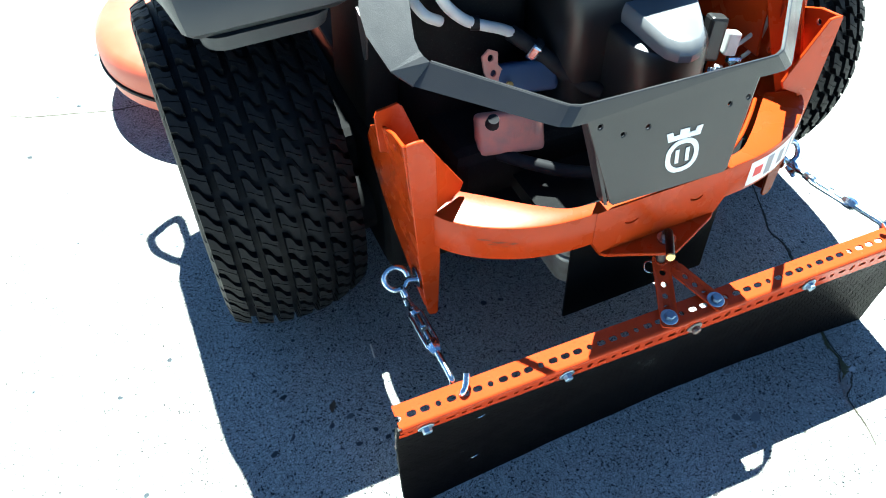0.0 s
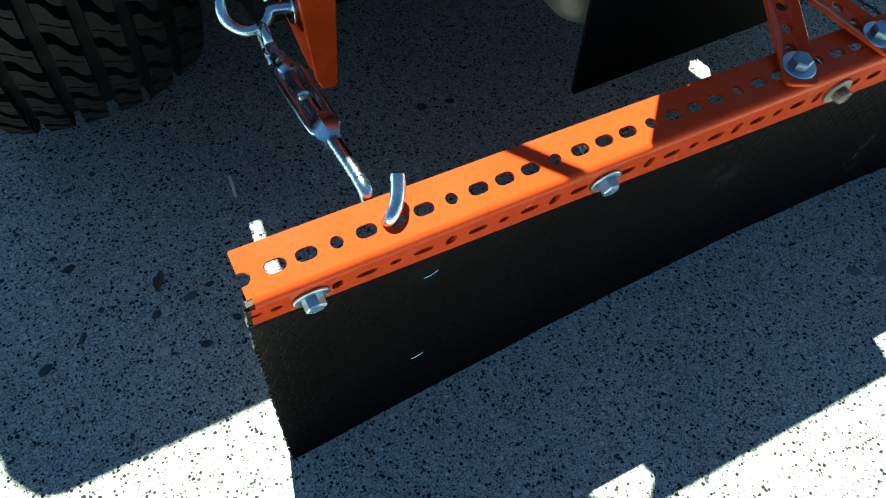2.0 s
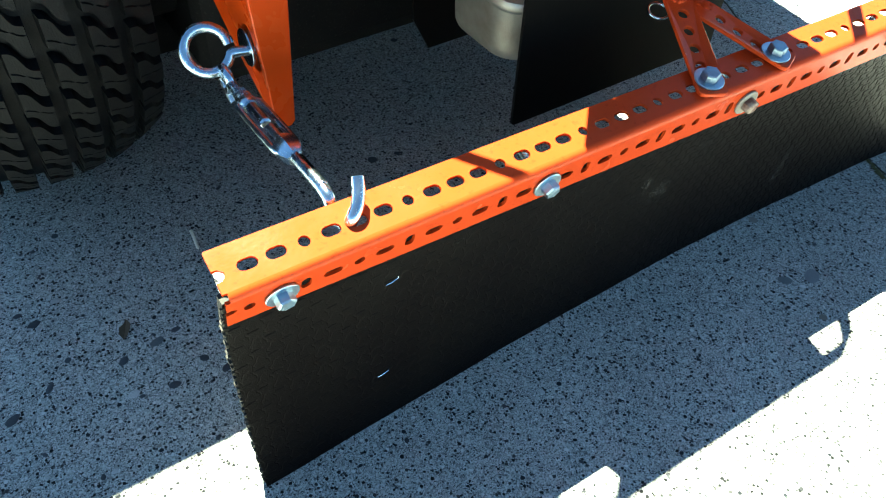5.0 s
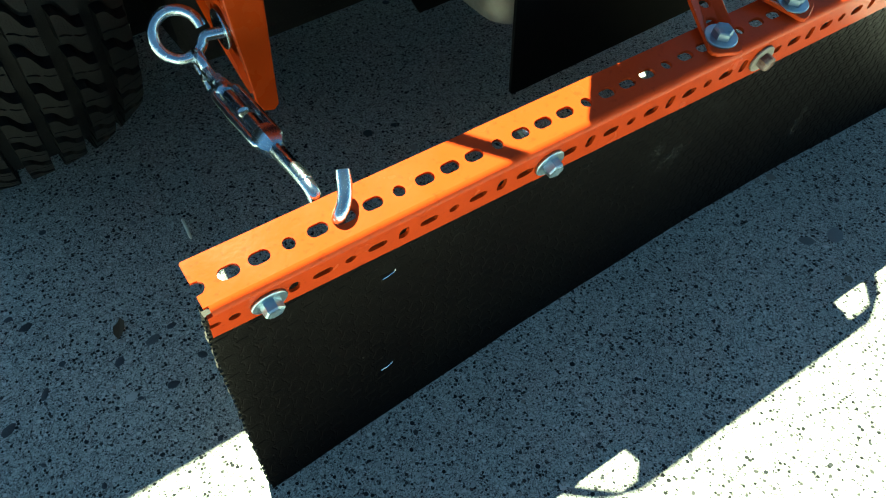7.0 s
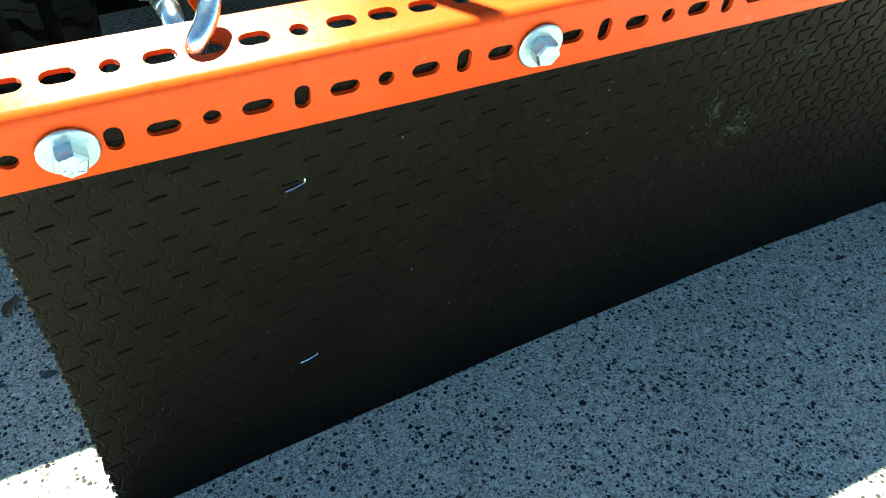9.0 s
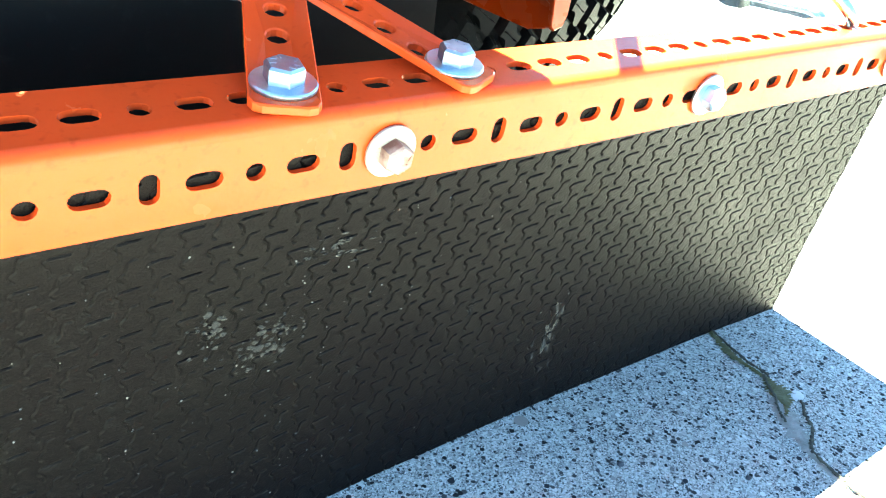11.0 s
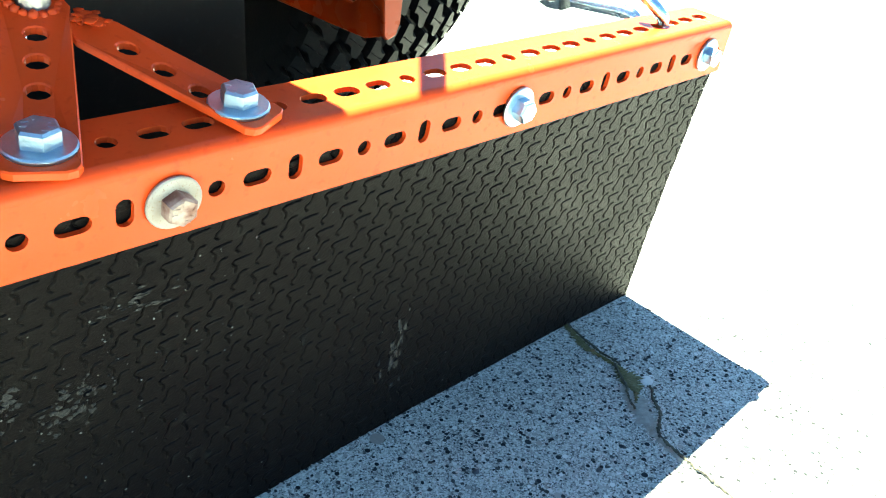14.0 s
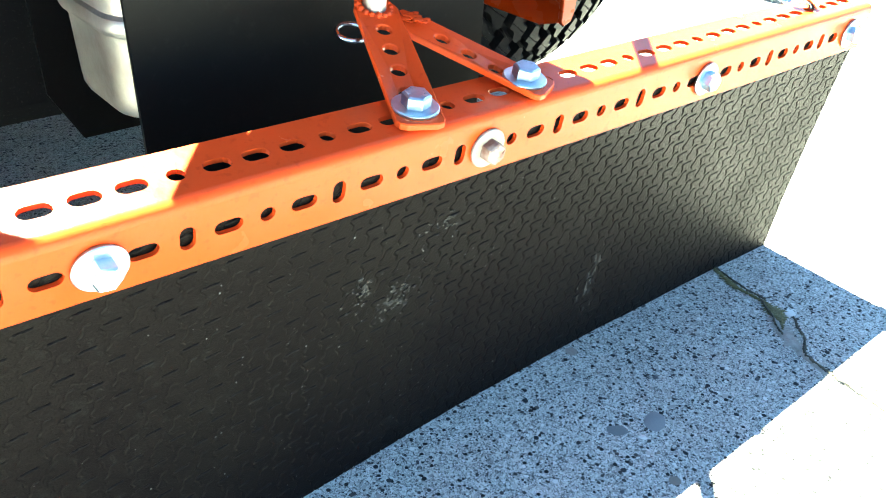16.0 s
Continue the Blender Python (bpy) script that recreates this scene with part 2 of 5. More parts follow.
M_STONE_DARK = material("dark_stone", (0.030, 0.033, 0.040), 0.6, var=(0.05, 0.05, 0.055), scale=90, mix=0.8, bump=0.3, bump_scale=700, random=0.4)
M_STONE_PALE = material("pale_stone", (0.50, 0.49, 0.47), 0.7, var=(0.34, 0.32, 0.29), scale=90, mix=0.8, bump=0.3, bump_scale=700, random=0.25)
M_MOSS = material("crack_dirt", (0.27, 0.255, 0.23), 0.95, var=(0.16, 0.15, 0.125), scale=160, mix=1.0, fine=(0.38, 0.36, 0.33), bump=1.0, bump_scale=600)
M_MOSS_GREEN = material("dry_moss", (0.075, 0.068, 0.022), 0.95, var=(0.13, 0.12, 0.06), scale=120, mix=1.0, bump=1.0, bump_scale=900)
M_CREVICE = material("crevice_dirt", (0.034, 0.031, 0.024), 0.95, var=(0.09, 0.08, 0.055), scale=160, mix=1.0, bump=1.0, bump_scale=900)
M_RUB = material("rubbed_paint", (0.10, 0.020, 0.010), 0.6, var=(0.25, 0.03, 0.006), scale=260, mix=1.0)
M_LEAF = material("dry_leaf", (0.09, 0.06, 0.035), 0.8, var=(0.15, 0.10, 0.05), scale=200)
M_SCUFF = material("grey_scuff", (0.0042, 0.0039, 0.0037), 0.9, var=(0.0030, 0.0027, 0.0025), scale=160, mix=1.0, bump=0.6, bump_scale=800)


# ---- building helpers ----
def thing(name, label, category, group="", kind=""):
    return tagged(new(name), label, category, group, kind)


def part(name, bm, mat, parent=None, label="", smooth=None):
    """Links a bmesh as one mesh object, under a thing or a part."""
    me = bpy.data.meshes.new(name)
    bmesh.ops.recalc_face_normals(bm, faces=bm.faces[:])
    bm.to_mesh(me)
    bm.free()
    me.materials.append(mat)
    if smooth is not None:
        me.shade_smooth()
        me.set_sharp_from_angle(angle=radians(smooth))
    ob = new(name, me)
    ob.parent = parent
    if label:
        ob["label"] = label
    return ob


def soften(bm, width, segments=2, angle=35):
    """Rounds the sharp edges."""
    edges = [e for e in bm.edges if len(e.link_faces) == 2 and e.calc_face_angle(0) > radians(angle)]
    if edges:
        bmesh.ops.bevel(bm, geom=edges, offset=width, segments=segments, profile=0.5, affect="EDGES", clamp_overlap=True)
    return bm


def box(lo, hi, bevel=0.0, segments=2, bm=None):
    made = bmesh.new()
    bmesh.ops.create_cube(made, size=1.0)
    for v in made.verts:
        v.co = Vector([a + (c + 0.5) * (b - a) for a, b, c in zip(lo, hi, v.co)])
    if bevel:
        soften(made, bevel, segments)
    return joined(bm, made)


def joined(bm, made):
    if bm is None:
        return made
    me = bpy.data.meshes.new("tmp")
    made.to_mesh(me)
    made.free()
    bm.from_mesh(me)
    bpy.data.meshes.remove(me)
    return bm


def moved(bm, m):
    bm.transform(m)
    return bm


def frame_at(origin, xdir, ydir):
    """A pose whose x runs along xdir and whose y lies towards ydir."""
    x = Vector(xdir).normalized()
    z = x.cross(Vector(ydir)).normalized()
    y = z.cross(x)
    m = Matrix((x, y, z)).transposed().to_4x4()
    m.translation = Vector(origin)
    return m


def plate(outline, holes=(), thick=0.003, m=None, bevel=0.0, bm=None):
    """A flat sheet with holes right through it, from its outline in x and y, thick along z."""
    made = bmesh.new()
    edges = []
    for ring in (outline, *holes):
        vs = [made.verts.new((x, y, 0)) for x, y in ring]
        edges += [made.edges.new((vs[k - 1], vs[k])) for k in range(len(vs))]
    bmesh.ops.triangle_fill(made, edges=edges, use_beauty=True, use_dissolve=False, normal=(0, 0, 1))
    faces = made.faces[:]
    grown = bmesh.ops.extrude_face_region(made, geom=faces)
    bmesh.ops.translate(made, vec=(0, 0, thick), verts=[g for g in grown["geom"] if isinstance(g, bmesh.types.BMVert)])
    bmesh.ops.recalc_face_normals(made, faces=made.faces[:])
    if bevel:
        soften(made, bevel, 1, 60)
    if m is not None:
        made.transform(m)
    return joined(bm, made)


def slot(cx, cy, length, width, n=6, turn=0.0):
    """The outline of a round-ended slot, or of a round hole when length equals width."""
    r, d = width / 2, (length - width) / 2
    pts = [(d + r * math.cos(a), r * math.sin(a)) for a in [-math.pi / 2 + math.pi * k / n for k in range(n + 1)]]
    pts += [(-x, -y) for x, y in pts]
    if d == 0:
        pts = [(r * math.cos(2 * math.pi * k / (2 * n)), r * math.sin(2 * math.pi * k / (2 * n))) for k in range(2 * n)]
    c, s = math.cos(turn), math.sin(turn)
    return [(cx + c * x - s * y, cy + s * x + c * y) for x, y in pts]


def rod(points, radius, n=10, cap=True, bm=None, closed=False):
    """A round bar swept along points; radius may be a list."""
    made = bmesh.new()
    pts = [Vector(p) for p in points]
    count = len(pts)
    radii = radius if isinstance(radius, (list, tuple)) else [radius] * count
    rings, side = [], None
    for k, p in enumerate(pts):
        a = pts[k - 1] if k or closed else p
        b = pts[(k + 1) % count] if k < count - 1 or closed else p
        way = (b - a).normalized()
        if side is None:
            side = way.orthogonal().normalized()
        side = (side - way * side.dot(way)).normalized()
        up = way.cross(side)
        rings.append([made.verts.new(p + radii[k] * (math.cos(t) * side + math.sin(t) * up)) for t in [2 * math.pi * j / n for j in range(n)]])
    for k in range(count if closed else count - 1):
        a, b = rings[k], rings[(k + 1) % count]
        shift = 0
        if closed and k == count - 1:
            shift = min(range(n), key=lambda s: (a[0].co - b[s].co).length)
        for j in range(n):
            made.faces.new((a[j], a[(j + 1) % n], b[(j + 1 + shift) % n], b[(j + shift) % n]))
    if cap and not closed:
        made.faces.new(rings[0][::-1])
        made.faces.new(rings[-1])
    return joined(bm, made)


def curve_points(points, steps=8):
    """A smooth line through points."""
    p = [Vector(v) for v in points]
    p = [2 * p[0] - p[1], *p, 2 * p[-1] - p[-2]]
    out = []
    for k in range(1, len(p) - 2):
        for s in range(steps):
            t = s / steps
            a, b, c, d = p[k - 1 : k + 3]
            out.append(0.5 * ((2 * b) + (c - a) * t + (2 * a - 5 * b + 4 * c - d) * t**2 + (3 * b - a - 3 * c + d) * t**3))
    return out + [p[-2]]


def lathe(profile, n=32, m=None, bm=None, closed=False):
    """A body of revolution about z, from (radius, height) pairs."""
    made = bmesh.new()
    rings = [[made.verts.new((r * math.cos(2 * math.pi * j / n), r * math.sin(2 * math.pi * j / n), z)) for j in range(n)] for r, z in profile]
    loops = list(zip(rings, rings[1:])) + ([(rings[-1], rings[0])] if closed else [])
    for a, b in loops:
        for j in range(n):
            made.faces.new((a[j], a[(j + 1) % n], b[(j + 1) % n], b[j]))
    if not closed:
        made.faces.new(rings[0][::-1])
        made.faces.new(rings[-1])
    if m is not None:
        made.transform(m)
    return joined(bm, made)


def loft(sections, cap=True, bm=None):
    """A skin over closed sections of equal point counts."""
    made = bmesh.new()
    rings = [[made.verts.new(p) for p in s] for s in sections]
    n = len(rings[0])
    for a, b in zip(rings, rings[1:]):
        for j in range(n):
            made.faces.new((a[j], a[(j + 1) % n], b[(j + 1) % n], b[j]))
    if cap:
        made.faces.new(rings[0][::-1])
        made.faces.new(rings[-1])
    return joined(bm, made)


def rounded(w, h, r, n=5):
    """A rounded rectangle about the origin."""
    out = []
    for cx, cy, a0 in ((w / 2 - r, h / 2 - r, 0), (r - w / 2, h / 2 - r, 90), (r - w / 2, r - h / 2, 180), (w / 2 - r, r - h / 2, 270)):
        out += [(cx + r * math.cos(radians(a0 + 90 * k / n)), cy + r * math.sin(radians(a0 + 90 * k / n))) for k in range(n + 1)]
    return out


def hex_bolt(name, parent, m, washer_r, head_r, head_h, mat, washer_mat, label):
    """A hex head with a chamfered top and raised grade marks, on a flat washer; z of m points out of the sheet."""
    bm = bmesh.new()
    ring = [[(head_r * f * math.cos(radians(60 * k)), head_r * f * math.sin(radians(60 * k)), z) for k in range(6)] for f, z in ((1, 0.0022), (1, 0.0022 + head_h * 0.84), (0.87, 0.0022 + head_h))]
    loft(ring, bm=bm)
    for k, a in enumerate((10, 50, 90, 200, 240, 290)):
        box((-0.0012, -0.0003, 0), (0.0012, 0.0003, 0.0003), bm=bm)
        bm.verts.ensure_lookup_table()
        mv = pose(0.6 * head_r * math.cos(radians(a)), 0.6 * head_r * math.sin(radians(a)), 0.0022 + head_h, 0, 0, a + 40 * (k % 2))
        for v in bm.verts[-8:]:
            v.co = mv @ v.co
    rod([(0, 0, -0.022), (0, 0, 0.0026)], head_r * 0.55, 10, bm=bm)
    bolt = part(name, moved(bm, m), mat, parent, label)
    w = lathe([(head_r * 0.5, 0), (washer_r - 0.0004, 0), (washer_r, 0.0006), (washer_r, 0.0016), (washer_r - 0.0006, 0.0022), (head_r * 0.5, 0.0022)], 28, m)
    part("washer", w, washer_mat, bolt, smooth=40)
    return bolt


# ---- ground ----
def ground():
    bm = bmesh.new()
    xs = [-40, -12, -4, -1.6, -0.8, -0.4, 0, 0.4, 0.8, 1.2, 2, 4, 12, 40]
    ys = [-40, -12, -4, -1.6, -0.8, -0.4, 0, 0.4, 0.8, 1.2, 2, 4, 12, 40]
    grid = [[bm.verts.new((x, y, 0)) for x in xs] for y in ys]
    for a, b in zip(grid, grid[1:]):
        for k in range(len(xs) - 1):
            bm.faces.new((a[k], a[k + 1], b[k + 1], b[k]))
    return tagged(part("ground", bm, M_CONCRETE), "worn grey concrete slab with dark and pale aggregate", "ground", kind="structure")


GROUND = ground()


def crack(name, points, widths, seed, label, parent, mat=None, lift=0.0):
    """An irregular, dirt-filled crack: a ragged low ribbon on the slab."""
    rng = random.Random(seed)
    line = curve_points([(x, y, 0) for x, y in points], 14)
    bm = bmesh.new()
    rows = []
    for k, p in enumerate(line):
        q = line[min(k + 1, len(line) - 1)] - line[max(k - 1, 0)]
        side = Vector((-q.y, q.x, 0)).normalized()
        f = k / (len(line) - 1) * (len(widths) - 1)
        w = widths[int(f)] + (widths[min(int(f) + 1, len(widths) - 1)] - widths[int(f)]) * (f - int(f))
        a, b = w * rng.uniform(0.4, 1.2), w * rng.uniform(0.4, 1.2)
        rows.append([bm.verts.new(p + side * s + Vector((rng.uniform(-1, 1) * 0.0008, rng.uniform(-1, 1) * 0.0008, z))) for s, z in ((a, 0.0001 + lift), (0.3 * a, 0.0012 + lift), (-0.3 * b, 0.0011 + lift), (-b, 0.0001 + lift))])
    for a, b in zip(rows, rows[1:]):
        for k in range(3):
            bm.faces.new((a[k], a[k + 1], b[k + 1], b[k]))
    return part(name, bm, mat or M_MOSS, parent, label)


crack("crack", [(0.7389, -0.0452), (0.7312, -0.0582), (0.7265, -0.0682), (0.7189, -0.0802), (0.7112, -0.0922), (0.7057, -0.1102), (0.7045, -0.1382), (0.6916, -0.1772), (0.6775, -0.2422)],
      [0.004, 0.010, 0.0105, 0.0085, 0.0035, 0.0022, 0.0020, 0.0014, 0.0008], 3, "loose grey grit filling a crack in the concrete", GROUND)
crack("moss_seam", [(0.7735, 0.0578), (0.7665, 0.0358), (0.7605, 0.0198), (0.7565, 0.0098), (0.7535, -0.0002), (0.7535, -0.0112), (0.7535, -0.0262), (0.7506, -0.0362), (0.7488, -0.0432), (0.7430, -0.0512), (0.7362, -0.0572), (0.7284, -0.0622)],
      [0.0016, 0.0022, 0.0034, 0.0044, 0.0040, 0.0026, 0.0020, 0.0075, 0.0105, 0.0072, 0.0025, 0.0015], 13, "olive moss growing in the crack", GROUND, M_MOSS_GREEN, 0.0006)
crack("crevice", [(0.7745, 0.0598), (0.7680, 0.0378), (0.7640, 0.0238), (0.7595, 0.0058), (0.7570, -0.0102), (0.7570, -0.0282)], [0.0009, 0.0012, 0.0010, 0.0012, 0.0011, 0.0012], 23, "dark crevice along the crack", GROUND, M_CREVICE, 0.0014)
crack("crevice", [(0.7535, -0.0262), (0.7456, -0.0362), (0.7389, -0.0462), (0.7292, -0.0552), (0.7215, -0.0662)], [0.0012, 0.0013, 0.0012, 0.0008, 0.0005], 29, "dark crevice along the crack", GROUND, M_CREVICE, 0.0016)
crack("crevice", [(0.7522, -0.0582), (0.7494, -0.0622), (0.7406, -0.0692), (0.7324, -0.0802), (0.7210, -0.0862), (0.7127, -0.0922), (0.7081, -0.1062), (0.7056, -0.1242), (0.7009, -0.1522), (0.6908, -0.1822)], [0.0007, 0.0012, 0.0014, 0.0015, 0.0019, 0.0018, 0.0016, 0.0013, 0.0010, 0.0006], 17, "dark crevice along the crack", GROUND, M_CREVICE, 0.0016)
crack("crack", [(0.770, 0.060), (0.800, 0.13), (0.834, 0.198), (0.843, 0.234), (0.840, 0.27), (0.860, 0.313), (0.879, 0.359), (0.92, 0.46)], [0.002, 0.003, 0.0042, 0.0030, 0.0030, 0.0026, 0.0022, 0.001], 5, "thin dark crack in the concrete", GROUND, M_CREVICE)
crack("crack", [(-1.5, 1.62), (-0.85, 1.40), (-0.572, 1.306), (-0.50, 1.275), (-0.41, 1.248), (-0.32, 1.222), (-0.24, 1.214)], [0.0022, 0.0034, 0.0022, 0.0034, 0.0026, 0.0022, 0.0015], 7, "thin dark crack in the concrete", GROUND, M_CREVICE)


crack("scratch", [(0.341, 0.282), (0.347, 0.257), (0.346, 0.224), (0.331, 0.194), (0.309, 0.178)], [0.0004, 0.0011, 0.0013, 0.0011, 0.0004], 41, "faint pale curved scratch in the concrete", GROUND, M_STONE_PALE, -0.0006)


# ---- scraper blade ----
blade = thing("scraper_blade", "orange slotted steel angle holding a black rubber mat", "scraper blade")
X0, X1, TOP, PITCH = -0.0305, 0.861, 0.247, 0.0189


def angle_offset(x):
    """The blade hangs a little askew: how far back the bend lies."""
    return np.interp(x, [-0.03, 0.20, 0.42, 0.86], [-0.001, 0.0012, 0.0024, 0.0028])


def angle_pose(x):
    """The angle is twisted: it leans back most at its left-hand end."""
    lean = float(np.interp(x, [-0.03, 0.15, 0.42, 0.86], [18, 14.5, 9, 4]))
    height = float(np.interp(x, [-0.03, 0.15, 0.42, 0.86], [0.2500, 0.2478, 0.2453, 0.2437]))
    return Matrix.Translation((0, float(angle_offset(x)), height)) @ Matrix.Rotation(radians(lean), 4, "X")


def on_angle(x, d, h=0.0):
    """A place on the upper leg of the tilted angle, d from its bend and h above it."""
    return angle_pose(x) @ Vector((x, d, h))


def twisted(bm):
    for v in bm.verts:
        v.co = angle_pose(v.co.x) @ v.co
    return bm


def slotted_angle():
    bm = bmesh.new()
    steps = [float(x) for x in np.linspace(X0 + 0.02, X1 - 0.02, 32)]
    # Upper leg: slots with a round hole at every fourth place.
    holes = []
    for k in range(-3, 46):
        x = 0.029 + PITCH * k
        if X0 + 0.009 < x < X1 - 0.009:
            holes.append(slot(x, 0.0183, 0.0082, 0.0082) if k % 4 == 0 else slot(x, 0.0183, 0.0136, 0.0082))
    notch = [(X0, 0.0130), (X0 + 0.004, 0.0135), (X0 + 0.0065, 0.0160), (X0 + 0.0068, 0.0187), (X0 + 0.004, 0.0215), (X0, 0.0218)]
    plate([(X0, 0.0052), *notch, (X0, 0.0350), (X0 + 0.001, 0.0360), *[(x, 0.0360) for x in steps], (X1 - 0.001, 0.0360), (X1, 0.0350), (X1, 0.0052), *[(x, 0.0052) for x in steps[::-1]]], holes, 0.0026, pose(0, 0, -0.0026), bm=bm)
    # Front leg: slot, upright slot, slot, round hole.
    holes = []
    for k in range(-1, 46):
        x = 0.0191 * k + 0.0035
        if not X0 + 0.006 < x < X1 - 0.006:
            continue
        z = 0.0200
        if k % 4 == 1:
            holes.append(slot(x, z, 0.0128, 0.0072, turn=math.pi / 2))
        elif k % 4 == 3:
            holes.append(slot(x, z, 0.0078, 0.0078))
        else:
            holes.append(slot(x, z, 0.0138, 0.0074))
    notch = [(X0, 0.016), (X0 + 0.005, 0.0162), (X0 + 0.0068, 0.0185), (X0 + 0.005, 0.021), (X0, 0.0215)]
    m = Matrix(((1, 0, 0, 0), (0, 0, -1, 0.0026), (0, -1, 0, 0), (0, 0, 0, 1)))
    plate([(X0, 0.0052), *notch, (X0, 0.0372), *[(x, 0.0372) for x in steps], (X1, 0.0372), (X1, 0.0052), *[(x, 0.0052) for x in steps[::-1]]], holes, 0.0026, m, bm=bm)
    # The rounded bend.
    arc = [(0.0052 - 0.0052 * math.sin(a), -0.0052 + 0.0052 * math.cos(a)) for a in [math.pi / 2 * k / 6 for k in range(7)]]
    inner = [(0.0052 - 0.0026 * math.sin(a), -0.0052 + 0.0026 * math.cos(a)) for a in [math.pi / 2 * k / 6 for k in range(6, -1, -1)]]
    loft([[(x, y, z) for y, z in arc + inner] for x in (X0 + 0.003, *steps, X1)], bm=bm)
    return part("slotted_angle", twisted(bm), M_ORANGE_NEW, blade, "orange spray-painted slotted steel angle", smooth=30)


slotted_angle()

MAT_X0, MAT_X1, MAT_TOP, MAT_THICK = -0.0315, 0.8450, 0.2405, 0.0115


def mat_widened(x, z):
    """The far end of the mat is cut askew, wider at the top."""
    return x + 0.015 * z / 0.24 * ((x - MAT_X0) / (MAT_X1 - MAT_X0)) ** 8


def mat_front(x, z):
    """How far back the mat's face lies: it hangs slightly back and bows at its foot."""
    u = (x - MAT_X0) / (MAT_X1 - MAT_X0)
    foot = np.interp(u, [0, 0.12, 0.29, 0.37, 0.55, 0.72, 0.81, 0.90, 1], [0.012, 0.019, 0.028, 0.031, 0.0365, 0.036, 0.033, 0.031, 0.026])
    g = np.clip((0.205 - z) / 0.205, 0, 1)
    lean = np.interp(x, [-0.03, 0.15, 0.42, 0.86], [0.325, 0.26, 0.158, 0.07])
    held = 0.0030 + lean * (TOP - np.maximum(z, 0.205))
    return held + angle_offset(x) * (1 - g) + (foot - 0.003 - lean * 0.042) * g + (0.007 * (1 - 0.75 * u**3) + 0.003 * np.sin(np.pi * u)) * 4 * g * (1 - g)


CELL_X, CELL_Z, FINE = 0.0116, 0.0118, 26


def groove_tile():
    """One repeat of the moulded pattern, two cells square: S-shaped grooves, laid across and upright in turns."""
    lying = curve_points([(-0.18, -0.50, 0), (-0.19, -0.26, 0), (-0.30, -0.14, 0), (-0.37, 0.01, 0), (-0.28, 0.13, 0), (-0.05, 0.17, 0), (0.44, 0.21, 0)], 12)
    upright = curve_points([(-0.14, -0.48, 0), (-0.25, -0.37, 0), (-0.23, -0.18, 0), (-0.07, -0.05, 0), (-0.03, 0.12, 0), (0.03, 0.33, 0), (0.14, 0.42, 0), (0.36, 0.45, 0)], 12)
    k = (np.arange(2 * FINE) + 0.5) / FINE
    u, v = np.meshgrid(k, k)
    best = np.full(u.shape, 9.0)
    parity = np.zeros(u.shape)
    for a in range(-1, 3):
        for b in range(-1, 3):
            for p in lying if (a + b) % 2 == 0 else upright:
                d = (u - a - 0.5 - p.x) ** 2 + (v - b - 0.5 - p.y) ** 2
                level = (a + b) % 2 == 0 and p.x > -0.2 and p.y > 0
                parity = np.where(d < best, 0.0 if level else 1.0, parity)
                best = np.minimum(best, d)
    return np.clip(1.85 - np.sqrt(best) / 0.026, 0, 1), parity


